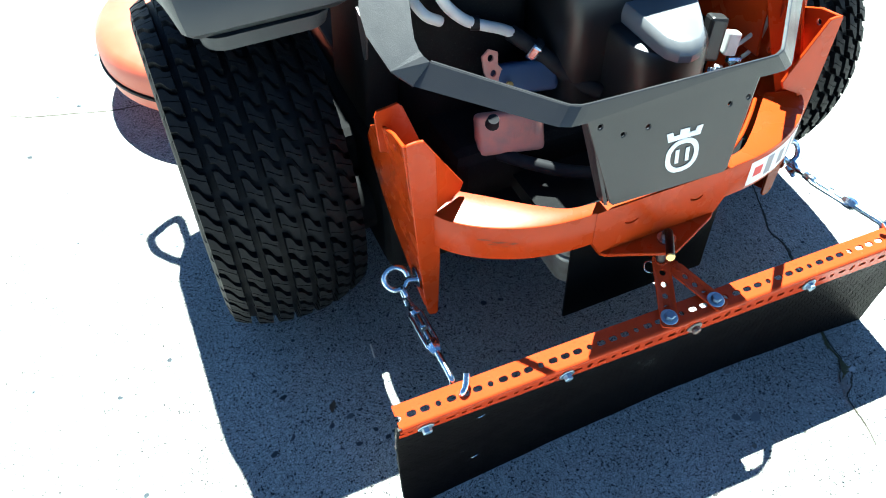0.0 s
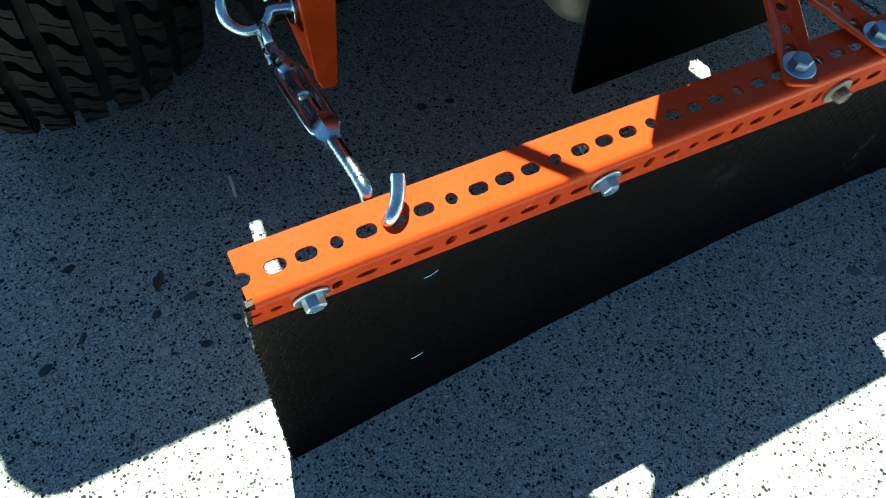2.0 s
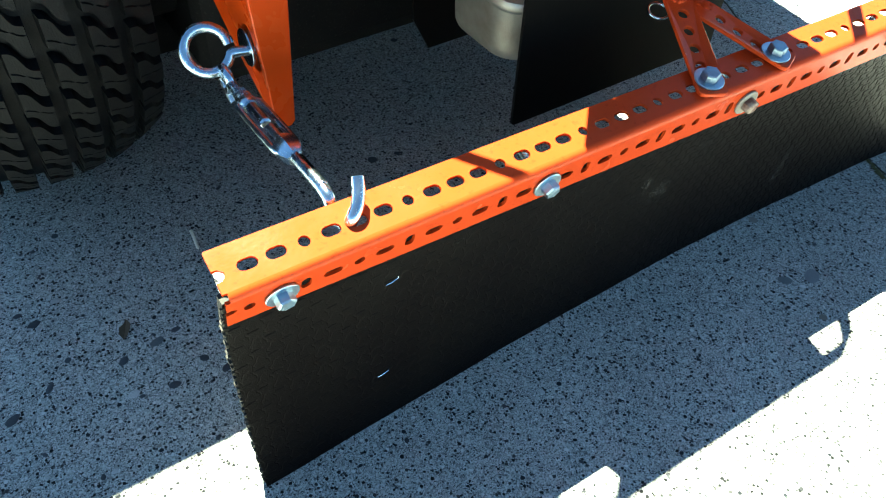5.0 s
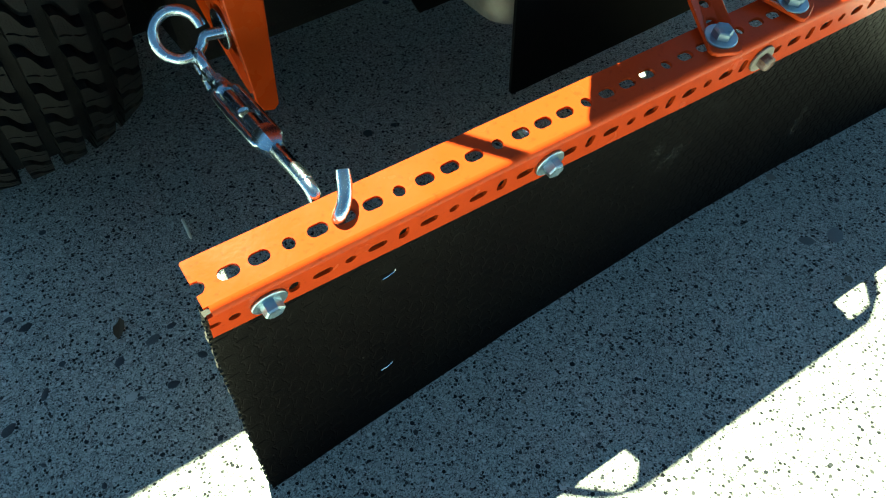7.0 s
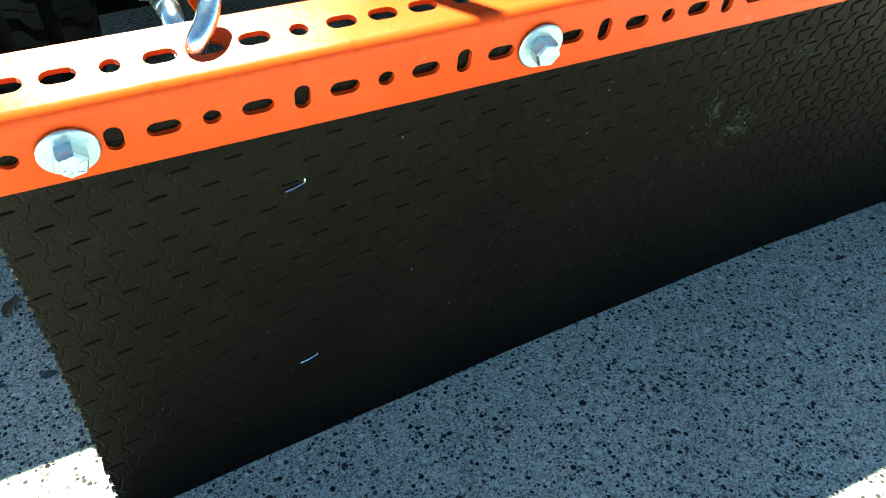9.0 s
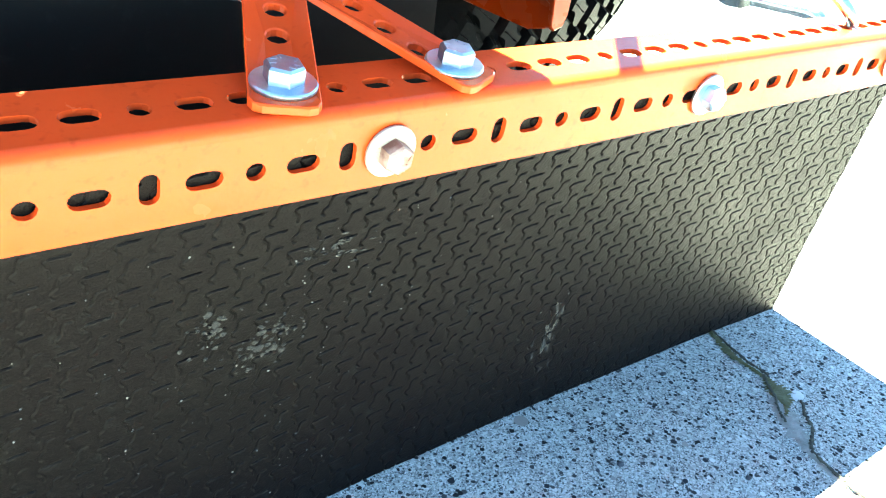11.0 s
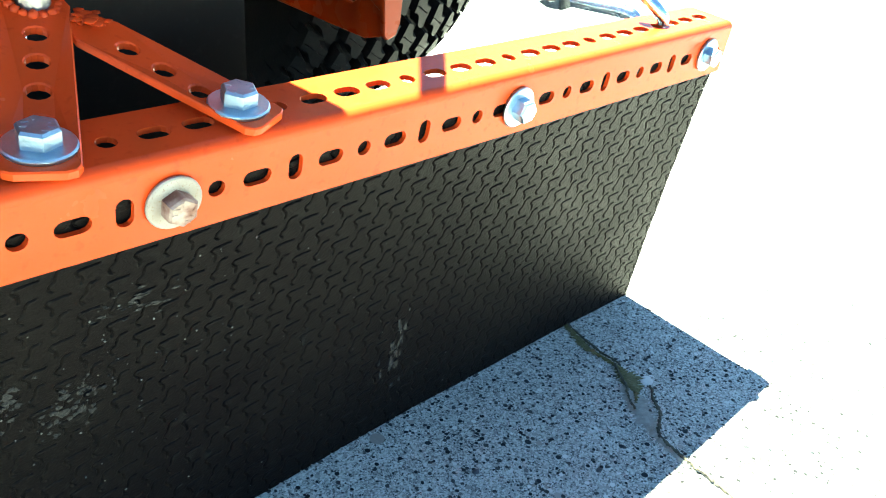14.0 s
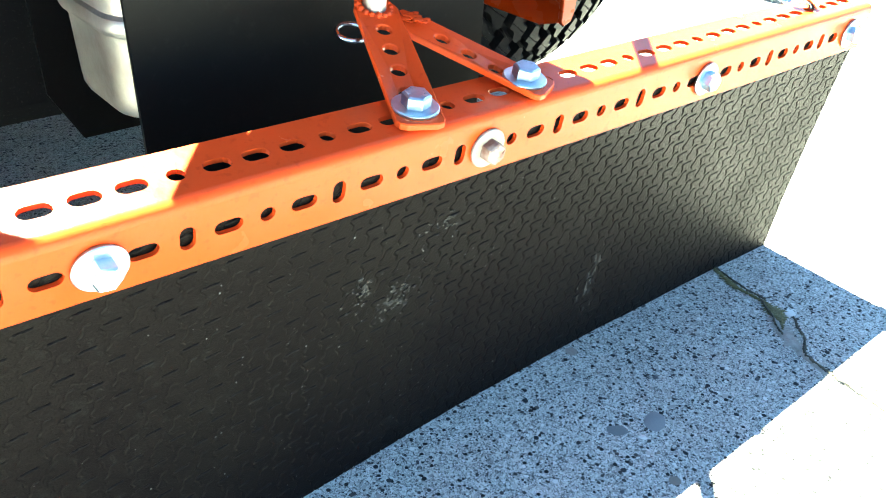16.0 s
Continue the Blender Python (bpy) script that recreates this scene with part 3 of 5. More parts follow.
def rubber_mat():
    nx, nz = int((MAT_X1 - MAT_X0) / CELL_X * FINE), int(MAT_TOP / CELL_Z * FINE)
    gx, gz = np.meshgrid(np.linspace(MAT_X0, MAT_X1, nx), np.linspace(0.0, MAT_TOP, nz))
    gx = mat_widened(gx, gz)
    y = mat_front(gx, gz)
    tile, steep = groove_tile()
    where = (np.arange(nz)[:, None] + 38) % (2 * FINE), (np.arange(nx)[None] + 3) % (2 * FINE)
    # Towards one end the grooves get shallower, so that mostly the level ones are left.
    patchy = 0.12 * np.sin(gx * 61 + 4 * np.sin(gz * 23)) * np.sin(gz * 77 + 3 * np.sin(gx * 29))
    left = np.interp(gx, [0.0, 0.30, 0.44, 0.60], [0.50, 0.58, 0.92, 1.1]) + patchy
    left = left * np.where(steep[where] > 0.5, np.interp(gx, [0.16, 0.30, 0.46], [0.30, 0.55, 1.0]), 1.0)
    y = y + 0.0022 * tile[where] * np.clip(left, 0.05, 1)
    wear = np.sin(gx * 23 + 3 * np.sin(gz * 31)) * np.sin(gz * 41 + 2 * np.sin(gx * 17))
    y = y + 0.0003 * wear
    rng = np.random.default_rng(4)
    ragged = rng.normal(0, 0.0006, nz)
    gx[:, 0] += ragged - 0.0004
    gx[:, -1] += rng.normal(0, 0.0003, nz)
    gz[0, :] += 0.0009 + 0.0007 * np.sin(gx[0] * 61) * np.sin(gx[0] * 17)
    co = np.stack([gx, y, gz], -1).reshape(-1, 3)
    k = (np.arange(nz - 1)[:, None] * nx + np.arange(nx - 1)).ravel()
    quads = np.stack([k, k + 1, k + nx + 1, k + nx], 1)
    me = bpy.data.meshes.new("mat_face")
    me.vertices.add(len(co))
    me.vertices.foreach_set("co", co.ravel())
    me.loops.add(quads.size)
    me.loops.foreach_set("vertex_index", quads.ravel())
    me.polygons.add(len(quads))
    me.polygons.foreach_set("loop_start", np.arange(0, quads.size, 4))
    me.update(calc_edges=True)
    me.materials.append(M_MAT)
    me.shade_smooth()
    ob = new("rubber_mat", me)
    ob.parent = blade
    ob["label"] = "black rubber mat with moulded wave grooves"
    # Sides, top and back of the sheet.
    bm = bmesh.new()
    cols = 60
    rows = 14
    front, rear = [], []
    for r in range(rows + 1):
        z = 0.0009 + (MAT_TOP - 0.0009) * r / rows
        xs = [mat_widened(MAT_X0 + (MAT_X1 - MAT_X0) * c / cols, z) for c in range(cols + 1)]
        front.append([bm.verts.new((x, float(mat_front(x, z)) + 0.0022, z)) for x in xs])
        rear.append([bm.verts.new((x, float(mat_front(x, z)) + MAT_THICK, z)) for x in xs])
    for r in range(rows):
        for c in range(cols):
            bm.faces.new((rear[r][c], rear[r][c + 1], rear[r + 1][c + 1], rear[r + 1][c]))
        for c in (0, cols):
            bm.faces.new((front[r][c], rear[r][c], rear[r + 1][c], front[r + 1][c]))
    for r in (0, rows):
        for c in range(cols):
            bm.faces.new((front[r][c], front[r][c + 1], rear[r][c + 1], rear[r][c]))
    part("cut_edge", bm, M_MAT_EDGE, ob, "rough cut edge of the rubber mat")
    # Torn nubs along the ragged left-hand cut.
    bm = bmesh.new()
    rr = random.Random(9)
    for k in range(34):
        z = 0.006 + 0.0068 * k
        y = float(mat_front(MAT_X0, z))
        w = rr.uniform(0.0008, 0.0022)
        box((MAT_X0 - w, y + 0.001, z), (MAT_X0 + 0.001, y + rr.uniform(0.003, 0.009), z + rr.uniform(0.002, 0.004)), bm=bm)
    part("frayed_edge", bm, M_MAT_EDGE, ob)
    return ob


MAT = rubber_mat()

for n, x in enumerate((0.0055, 0.2147, 0.4235, 0.6270, 0.8320)):
    m = angle_pose(x) @ frame_at((x, -0.0003, -0.0200), (1, 0, 0), (0, 0, 1)) @ pose(0, 0, 0, 0, 0, 13 + 37 * n)
    hex_bolt("hex_bolt", blade, m, 0.0118, 0.0068, 0.0072, M_RUST_HEAD if n == 2 else M_BOLT, M_PALE_WASHER if n == 2 else M_BOLT, "rust-stained hex bolt" if n == 2 else "zinc-plated hex bolt")


for n, x in enumerate((0.2147, 0.4235, 0.6270)):
    m = angle_pose(x) @ frame_at((x, -0.0003, -0.0200), (1, 0, 0), (0, 0, 1)) @ pose(0, 0, 0, 0, 0, 21 + 31 * n)
    line = [m @ Vector((0, 0, -0.0205 - 0.0007 * k)) for k in range(18)]
    part("threaded_end", rod(line, [0.0037 + (0.0004 if k % 2 else -0.0003) for k in range(18)], 12), M_ZINC, blade, "bright threaded bolt end behind the mat", smooth=70)
    part("nut", lathe([(0.0036, -0.0165), (0.0066, -0.0165), (0.0070, -0.0160), (0.0070, -0.0115), (0.0036, -0.0115)], 6, m), M_ZINC, blade)


# The two perforated straps of the hitch bracket and its upright pin.
def strap(start, end, width, length, first, count, name_label):
    way = Vector(end) - Vector(start)
    m = frame_at(start, way, (angle_pose(start[0]).to_3x3() @ Vector((0, 0, 1))).cross(way))
    h = width / 2
    c = 0.005
    outline = [(-0.016, -h + c), (-0.016 + c * 0.3, -h + c * 0.3), (-0.016 + c, -h), (length, -h), (length + h * 0.8, -h * 0.6), (length + h, 0), (length + h * 0.8, h * 0.6), (length, h), (-0.016 + c, h), (-0.016 + c * 0.3, h - c * 0.3), (-0.016, h - c)]
    holes = [slot(first + 0.0176 * k, 0, 0.0092, 0.0092) for k in range(count)]
    bm = plate(outline, holes, 0.0038, None, bevel=0.0006)
    for v in bm.verts:
        v.co.z += 0.20 * max(0.0, v.co.x - 0.015)
    return part("strap", moved(bm, m), M_ORANGE_NEW, blade, name_label)


A, B, APEX = on_angle(0.3832, 0.0170, 0.0004), on_angle(0.4625, 0.0175, 0.0004), Vector((0.4165, 0.100, 0.2765))
FLAT = on_angle(0.4165, 0.1003, 0.0004)
strap(A, FLAT, 0.0265, (FLAT - A).length, 0.0165, 4, "orange perforated steel strap")
strap(B, on_angle(0.4275, 0.0893, 0.0004), 0.0255, 0.068, 0.0180, 3, "orange perforated steel strap")
for p, way in ((A, FLAT - A), (B, FLAT - B)):
    m = frame_at(p, way, (angle_pose(p.x).to_3x3() @ Vector((0, 0, 1))).cross(way)) @ pose(0, 0, 0.0038, 0, 0, 11)
    hex_bolt("hex_bolt", blade, m, 0.0128, 0.0078, 0.0068, M_BOLT_HEAD, M_BOLT, "zinc-plated hex bolt on a wide washer")


def weld():
    rng = random.Random(21)
    bm = bmesh.new()
    for k in range(26):
        c = Vector((0.4305, 0.082, 0.2755)) + Vector((rng.gauss(0, 0.0035), rng.gauss(0, 0.006), rng.uniform(-0.001, 0.0022)))
        made = bmesh.new()
        bmesh.ops.create_icosphere(made, subdivisions=1, radius=rng.uniform(0.0014, 0.0034))
        made.transform(Matrix.Translation(c) @ Matrix.Diagonal((1, 1.2, 0.4, 1)))
        joined(bm, made)
    for k in range(16):
        a = k / 16 * math.tau
        made = bmesh.new()
        bmesh.ops.create_icosphere(made, subdivisions=1, radius=rng.uniform(0.002, 0.003))
        made.transform(Matrix.Translation(APEX + Vector((0.0095 * math.cos(a), 0.0095 * math.sin(a), 0.0035 + 0.0032 * math.sin(a)))))
        joined(bm, made)
    bead = part("weld_bead", bm, M_ORANGE_NEW, blade, "lumpy painted weld bead", smooth=60)
    bead["kind"] = "stuff"
    return bead


weld()
pin = part("hitch_pin", rod([APEX + Vector((0, 0, -0.006)), APEX + Vector((0, 0, 0.058))], 0.0070, 20), M_STEEL, blade, "bare steel upright hitch pin", smooth=40)
part("pin_washer", lathe([(0.0075, 0), (0.014, 0), (0.014, 0.0025), (0.0075, 0.0025)], 24, Matrix.Translation(APEX + Vector((0, 0, 0.040)))), M_ZINC, blade, smooth=40)


ring_face = frame_at((0.4015, 0.101, 0.2665), (1, 0.2, 0.15), (0, 1, 0.35))
part("split_ring", rod([ring_face @ Vector((0.0092 * math.cos(a), 0.0092 * math.sin(a), 0.0004 * a)) for a in [math.tau * k / 28 for k in range(29)]], 0.0014, 8), M_ZINC, blade, "small steel split ring", smooth=60)


# Staples and pale scuffs on the mat.
def staple(x, z, w):
    y = float(mat_front(x, z)) - 0.0002
    pts = [(x - w, y + 0.002, z - 0.002), (x - w, y, z - 0.002), (x - w * 0.2, y - 0.0003, z - 0.0012), (x + w, y, z + 0.0004), (x + w, y, z + 0.0022), (x + w, y + 0.002, z + 0.0024)]
    part("staple", rod(pts, 0.0005, 6), M_ZINC, MAT, "small bent wire staple")


staple(0.0925, 0.178, 0.005)
staple(0.0855, 0.060, 0.005)


def scuff(x, z, w, h, seed):
    """A ragged patch where dried mud clings to the mat."""
    rng = random.Random(seed)
    bm = bmesh.new()
    for k in range(34):
        cx, cz, s = x + rng.gauss(0, w * 0.42), z + rng.gauss(0, h * 0.42), rng.uniform(0.08, 0.22) * (1.7 if k < 4 else 1)
        ring = []
        for a in range(8):
            t = a / 8 * math.tau
            px, pz = cx + w * s * 0.5 * math.cos(t) * rng.uniform(0.4, 1.3), cz + h * s * 0.5 * math.sin(t) * rng.uniform(0.4, 1.3)
            ring.append(bm.verts.new((px, float(mat_front(px, pz)) - 0.0002, pz)))
        mid = bm.verts.new((cx, float(mat_front(cx, cz)) - 0.0004 - 0.00001 * k, cz))
        for a in range(8):
            bm.faces.new((ring[a], ring[(a + 1) % 8], mid))
    part("mud_scuff", bm, M_SCUFF, MAT, "pale dried mud scuff")["kind"] = "stuff"


scuff(0.577, 0.058, 0.012, 0.034, 1)
scuff(0.386, 0.134, 0.014, 0.012, 2)
scuff(0.375, 0.123, 0.016, 0.014, 3)
scuff(0.408, 0.175, 0.020, 0.008, 4)
scuff(0.354, 0.145, 0.014, 0.014, 6)
scuff(0.505, 0.105, 0.004, 0.007, 8)


def grit():
    """Tiny pale grains stuck in the mat."""
    rng = random.Random(31)
    bm = bmesh.new()
    for k in range(170):
        x = rng.choice((rng.uniform(-0.02, 0.82), rng.gauss(0.34, 0.09), rng.gauss(0.40, 0.06)))
        z = min(0.19, max(0.012, rng.gauss(0.115, 0.055)))
        x = min(0.82, max(-0.02, x))
        r = rng.uniform(0.00025, 0.0006) * (1.3 if rng.random() < 0.1 else 1)
        y = float(mat_front(x, z)) - 0.0003
        made = bmesh.new()
        bmesh.ops.create_icosphere(made, subdivisions=1, radius=r)
        made.transform(pose(x, y, z, 0, rng.uniform(0, 90), 0) @ Matrix.Diagonal((1, 0.5, rng.uniform(0.6, 1.4), 1)))
        joined(bm, made)
    part("stuck_grit", bm, M_DUST, MAT, "tiny pale grains stuck to the rubber")["kind"] = "stuff"


grit()


# ---- turnbuckles ----
def turnbuckle(ring, anchor, hook, mirror, label):
    """An eye bolt through the mower's leg, a screw body and a hooked rod down through a slot of the angle."""
    t = thing("turnbuckle", label, "turnbuckle", "turnbuckles of the blade")
    ring, anchor, hook = Vector(ring), Vector(anchor), Vector(hook)
    s = -1 if mirror else 1
    # The eye, open towards the leg, with its nut and washer.
    face = frame_at(ring, anchor - ring, (0, 0.55, 0.83))
    turn = [face @ Vector((0.0174 * math.cos(a), 0.0174 * math.sin(a), 0)) for a in [radians(14 + 334 * k / 30) for k in range(31)]]
    eye = part("eye_bolt", rod([*turn, face @ Vector((0.020, -0.002, 0)), face @ Vector((0.042, 0, 0))], 0.0044, 14), M_ZINC, t, "polished steel eye bolt", smooth=50)
    wm = frame_at((0.0798, 0.2262, 0.2615) if not mirror else (0.7355, 0.2262, 0.2585), (0, 1, 0), (0, 0, 1))
    part("washer", lathe([(0.004, -0.0012), (0.0150, -0.0012), (0.0155, -0.0006), (0.0155, 0.0006), (0.0150, 0.0012), (0.004, 0.0012)], 28, wm), M_ZINC, eye, smooth=40)
    # The line of the body.
    start = ring + Vector((0.006 * s, -0.014, -0.019))
    end = on_angle(hook.x - 0.003 * s, 0.0475, -0.002)
    way = (end - start).normalized()
    L = (end - start).length
    side = way.cross(Vector((0, 0, 1))).normalized()
    up = side.cross(way)

    def at(d, a=0.0, b=0.0):
        return start + way * d + side * a + up * b

    loop = [at(0.003 + 0.009 * math.cos(a), 0, 0.009 * math.sin(a)) for a in [radians(-160 + 320 * k / 16) for k in range(17)]]
    part("upper_hook", rod([at(0.013, 0, -0.016), *loop, at(0.020, 0, 0.0)], 0.0040, 10), M_ZINC, t, "bent upper hook", smooth=50)
    part("upper_screw", rod([at(0.014), at(0.042)], 0.0040, 10), M_ZINC, t, smooth=50)
    for d in (0.028,):
        part("collar", rod([at(d), at(d + 0.009)], 0.0062, 6), M_ZINC, t)
    b0, b1 = 0.040, L - 0.047
    # An open frame: a nut at either end, joined by two thin bars.
    body = rod([at(b0 - 0.004), at(b0 - 0.003), at(b0 + 0.007), at(b0 + 0.010)], [0.0058, 0.0068, 0.0072, 0.0056], 12)
    rod([at(b1 - 0.022), at(b1 - 0.014), at(b1 - 0.002), at(b1 + 0.003)], [0.0070, 0.0100, 0.0096, 0.0062], 6, bm=body)
    for sgn in (-1, 1):
        bar = [at(b0 + 0.001, sgn * 0.0040), at(b0 + 0.006, sgn * 0.0074), at(b0 + 0.014, sgn * 0.0088), at(b1 - 0.018, sgn * 0.0088), at(b1 - 0.011, sgn * 0.0074), at(b1 - 0.005, sgn * 0.0040)]
        rod(curve_points(bar, 4), 0.0027, 10, bm=body)
    part("body", body, M_ZINC, t, "worn steel turnbuckle body", smooth=45)
    # Threaded rod, whose end dives under the angle and comes up through a slot.
    inner = [at(b0 + 0.006 + 0.032 * k / 26) for k in range(27)]
    part("inner_screw", rod(inner, [0.0043 + (0.0004 if k % 2 else -0.0003) for k in range(27)], 10), M_ZINC, t, "threaded end inside the body", smooth=70)
    n = 44
    line = [at(b1 - 0.040 + (L - b1 + 0.036) * k / n) for k in range(n + 1)]
    rr = [0.0050 + (0.0004 if k % 2 else -0.0003) for k in range(n + 1)]
    part("lower_screw", rod(line, rr, 10), M_ZINC, t, "threaded lower rod", smooth=70)
    edge = on_angle(hook.x - 0.003 * s, 0.0420, -0.003)
    bend = curve_points([at(L - 0.012), edge + Vector((0, 0.003, 0.000)), on_angle(hook.x - 0.003 * s, 0.0385, -0.010), on_angle(hook.x - 0.002 * s, 0.031, -0.014), on_angle(hook.x, 0.021, -0.009), on_angle(hook.x + 0.001 * s, 0.0190, 0.002), hook + Vector((0.0065 * s, 0.0035, 0.009)), hook + Vector((0.0110 * s, 0.0095, 0.0155)), hook + Vector((0.0140 * s, 0.0160, 0.0215))], 6)
    part("lower_hook", rod(bend, [0.0050 - 0.0005 * min(1, k / 12) for k in range(len(bend))], 14), M_ZINC, t, "bent steel hook", smooth=50)
    return t


turnbuckle((0.050, 0.232, 0.265), (0.082, 0.222, 0.262), on_angle(0.0618, 0.0175), False, "zinc-plated turnbuckle hooked between mower leg and blade")
turnbuckle((0.765, 0.232, 0.262), (0.735, 0.224, 0.258), on_angle(0.794, 0.0175), True, "zinc-plated turnbuckle hooked between mower leg and blade")


# ---- mower ----
mower = thing("riding_mower", "orange and black zero-turn riding mower seen from behind, parked on concrete", "riding mower")
CX = 0.411
PIVOT = Matrix.Translation((0.25, 0.2, 0))
mower.matrix_world = PIVOT @ Matrix.Rotation(radians(1.2), 4, "Z") @ PIVOT.inverted()


def mirrored(p):
    return (2 * CX - p[0], *p[1:])


def tyre_tread(R, width, n, seed):
    """Rows of wavy turf blocks round the tyre, each cut by a thin sipe; about z."""
    rng = random.Random(seed)
    verts, faces = [], []
    rows = 7
    row_w = width / rows

    def crown(v):
        f = abs(v) / (width / 2)
        return R - 0.0125 - 0.030 * f**2.4

    def block(a0, v0, v1, u0, u1, skew, top):
        """One wavy block with sloped flanks and two short sipes cut into its top."""
        cols = 11
        base = len(verts)
        rows_u = [(u0, -1, 0), (u0, 0, 1), (-0.0009, 0, 1), (0.0, 0, 2), (0.0009, 0, 1), (u1, 0, 1), (u1, 1, 0)]
        for u_row, grow, level in rows_u:
            for c in range(cols):
                f = c / (cols - 1)
                v = v0 + (v1 - v0) * f + ((0.0014 if f == 1 else -0.0014 if f == 0 else 0) if grow else 0)
                wave = skew * (0.0088 * math.tanh((f - 0.5) * 6) + 0.005 * (f - 0.5))
                u = u_row + wave + 0.0018 * grow
                if u_row not in (u0, u1):
                    u += 0.0055 * math.tanh((0.5 - f) * 9)
                cut = 0.0032 if level == 2 and (0.08 < f < 0.42 or 0.58 < f < 0.92) else 0.0
                r = crown(v) + (top - cut if level else -0.002)
                ang = a0 + u / R
                verts.append((r * math.cos(ang), r * math.sin(ang), v))
        for k in range(len(rows_u) - 1):
            for c in range(cols - 1):
                b = base + k * cols + c
                faces.append((b, b + 1, b + cols + 1, b + cols))
        for c in (0, cols - 1):
            faces.append(tuple(base + k * cols + c for k in range(len(rows_u))))

    step = math.tau / n
    long = R * step
    for r in range(rows):
        v0 = -width / 2 + row_w * r + 0.0056
        v1 = v0 + row_w - 0.0112
        outer = r in (0, rows - 1)
        if r == 0:
            v0 -= 0.003
        if r == rows - 1:
            v1 += 0.003
        skew = 1
        for k in range(n):
            a0 = step * (k + 0.5 * (r % 2)) + rng.uniform(-0.002, 0.002)
            half = long * (0.335 if not outer else 0.36)
            top = 0.0125 + rng.uniform(-0.0004, 0.0004)
            block(a0, v0, v1, -half, half, skew, top)
            if outer:
                # The lug runs on down the shoulder.
                s = -1 if r == 0 else 1
                base = len(verts)
                for d, (dv, dr) in enumerate(((0.0, 0.007), (0.004, -0.004), (0.0055, -0.030))):
                    for u in (-half * 0.9, half * 0.9):
                        v = (v0 if r == 0 else v1) + s * dv
                        rr = crown(v0 if r == 0 else v1) + dr
                        ang = a0 + u / R + d * 0.006
                        verts.append((rr * math.cos(ang), rr * math.sin(ang), v))
                for d in range(2):
                    b = base + 2 * d
                    faces.append((b, b + 1, b + 3, b + 2))
                base2 = len(verts)
                for d, (dv, dr) in enumerate(((-0.002, 0.0), (0.001, -0.012), (0.002, -0.032))):
                    for u in (-half * 1.05, half * 1.05):
                        v = (v0 if r == 0 else v1) + s * dv
                        rr = crown(v0 if r == 0 else v1) + dr
                        ang = a0 + u / R + d * 0.006
                        verts.append((rr * math.cos(ang), rr * math.sin(ang), v))
                for d in range(2):
                    for e in (0, 1):
                        faces.append((base + 2 * d + e, base + 2 * d + 2 + e, base2 + 2 * d + 2 + e, base2 + 2 * d + e))
    return verts, faces


def rear_wheel(x0, x1, ya, R, face):
    """A wide turf tyre on a steel rim; the axle runs along x."""
    width = x1 - x0
    m = Matrix.Translation(((x0 + x1) / 2, ya, R)) @ Matrix.Rotation(radians(90), 4, "Y")
    w = width / 2
    hub = R * 0.50
    wheel = part("wheel", lathe([(0.03, -0.02), (hub * 0.9, -0.03), (hub, -w * 0.8), (hub + 0.012, -w * 0.82), (hub + 0.012, -w * 0.76), (hub - 0.006, -w * 0.7), (hub - 0.006, w * 0.7), (hub + 0.012, w * 0.76), (hub + 0.012, w * 0.82), (hub, w * 0.8), (hub * 0.9, 0.02), (0.03, 0.01)], 40, m), M_PLASTIC, mower, "rear drive wheel", smooth=40)
    prof = [(hub + 0.010, -w * 0.8), (hub + 0.035, -w * 0.94), (R - 0.080, -w * 1.0), (R - 0.057, -w * 0.995), (R - 0.043, -w * 0.965)]
    prof += [(R - 0.0130 - 0.030 * abs(f) ** 2.4, w * f) for f in (-0.9, -0.75, -0.5, -0.25, 0, 0.25, 0.5, 0.75, 0.9)]
    prof += [(R - 0.043, w * 0.965), (R - 0.057, w * 0.995), (R - 0.080, w * 1.0), (hub + 0.035, w * 0.94), (hub + 0.010, w * 0.8)]
    tyre = part("tyre", lathe(prof, 72, m), M_TYRE, wheel, "black turf tyre", smooth=50)
    verts, faces = tyre_tread(R, width * 0.97, 46, 3)
    me = bpy.data.meshes.new("tread")
    me.from_pydata(verts, [], faces)
    me.transform(m)
    bm = bmesh.new()
    bm.from_mesh(me)
    bpy.data.meshes.remove(me)
    part("tread", bm, M_TYRE, wheel, "wavy turf tread blocks with sipes")
    return wheel


rear_wheel(-0.191, 0.043, 0.581, 0.29, -1)
rear_wheel(0.748, 0.984, 0.580, 0.29, 1)


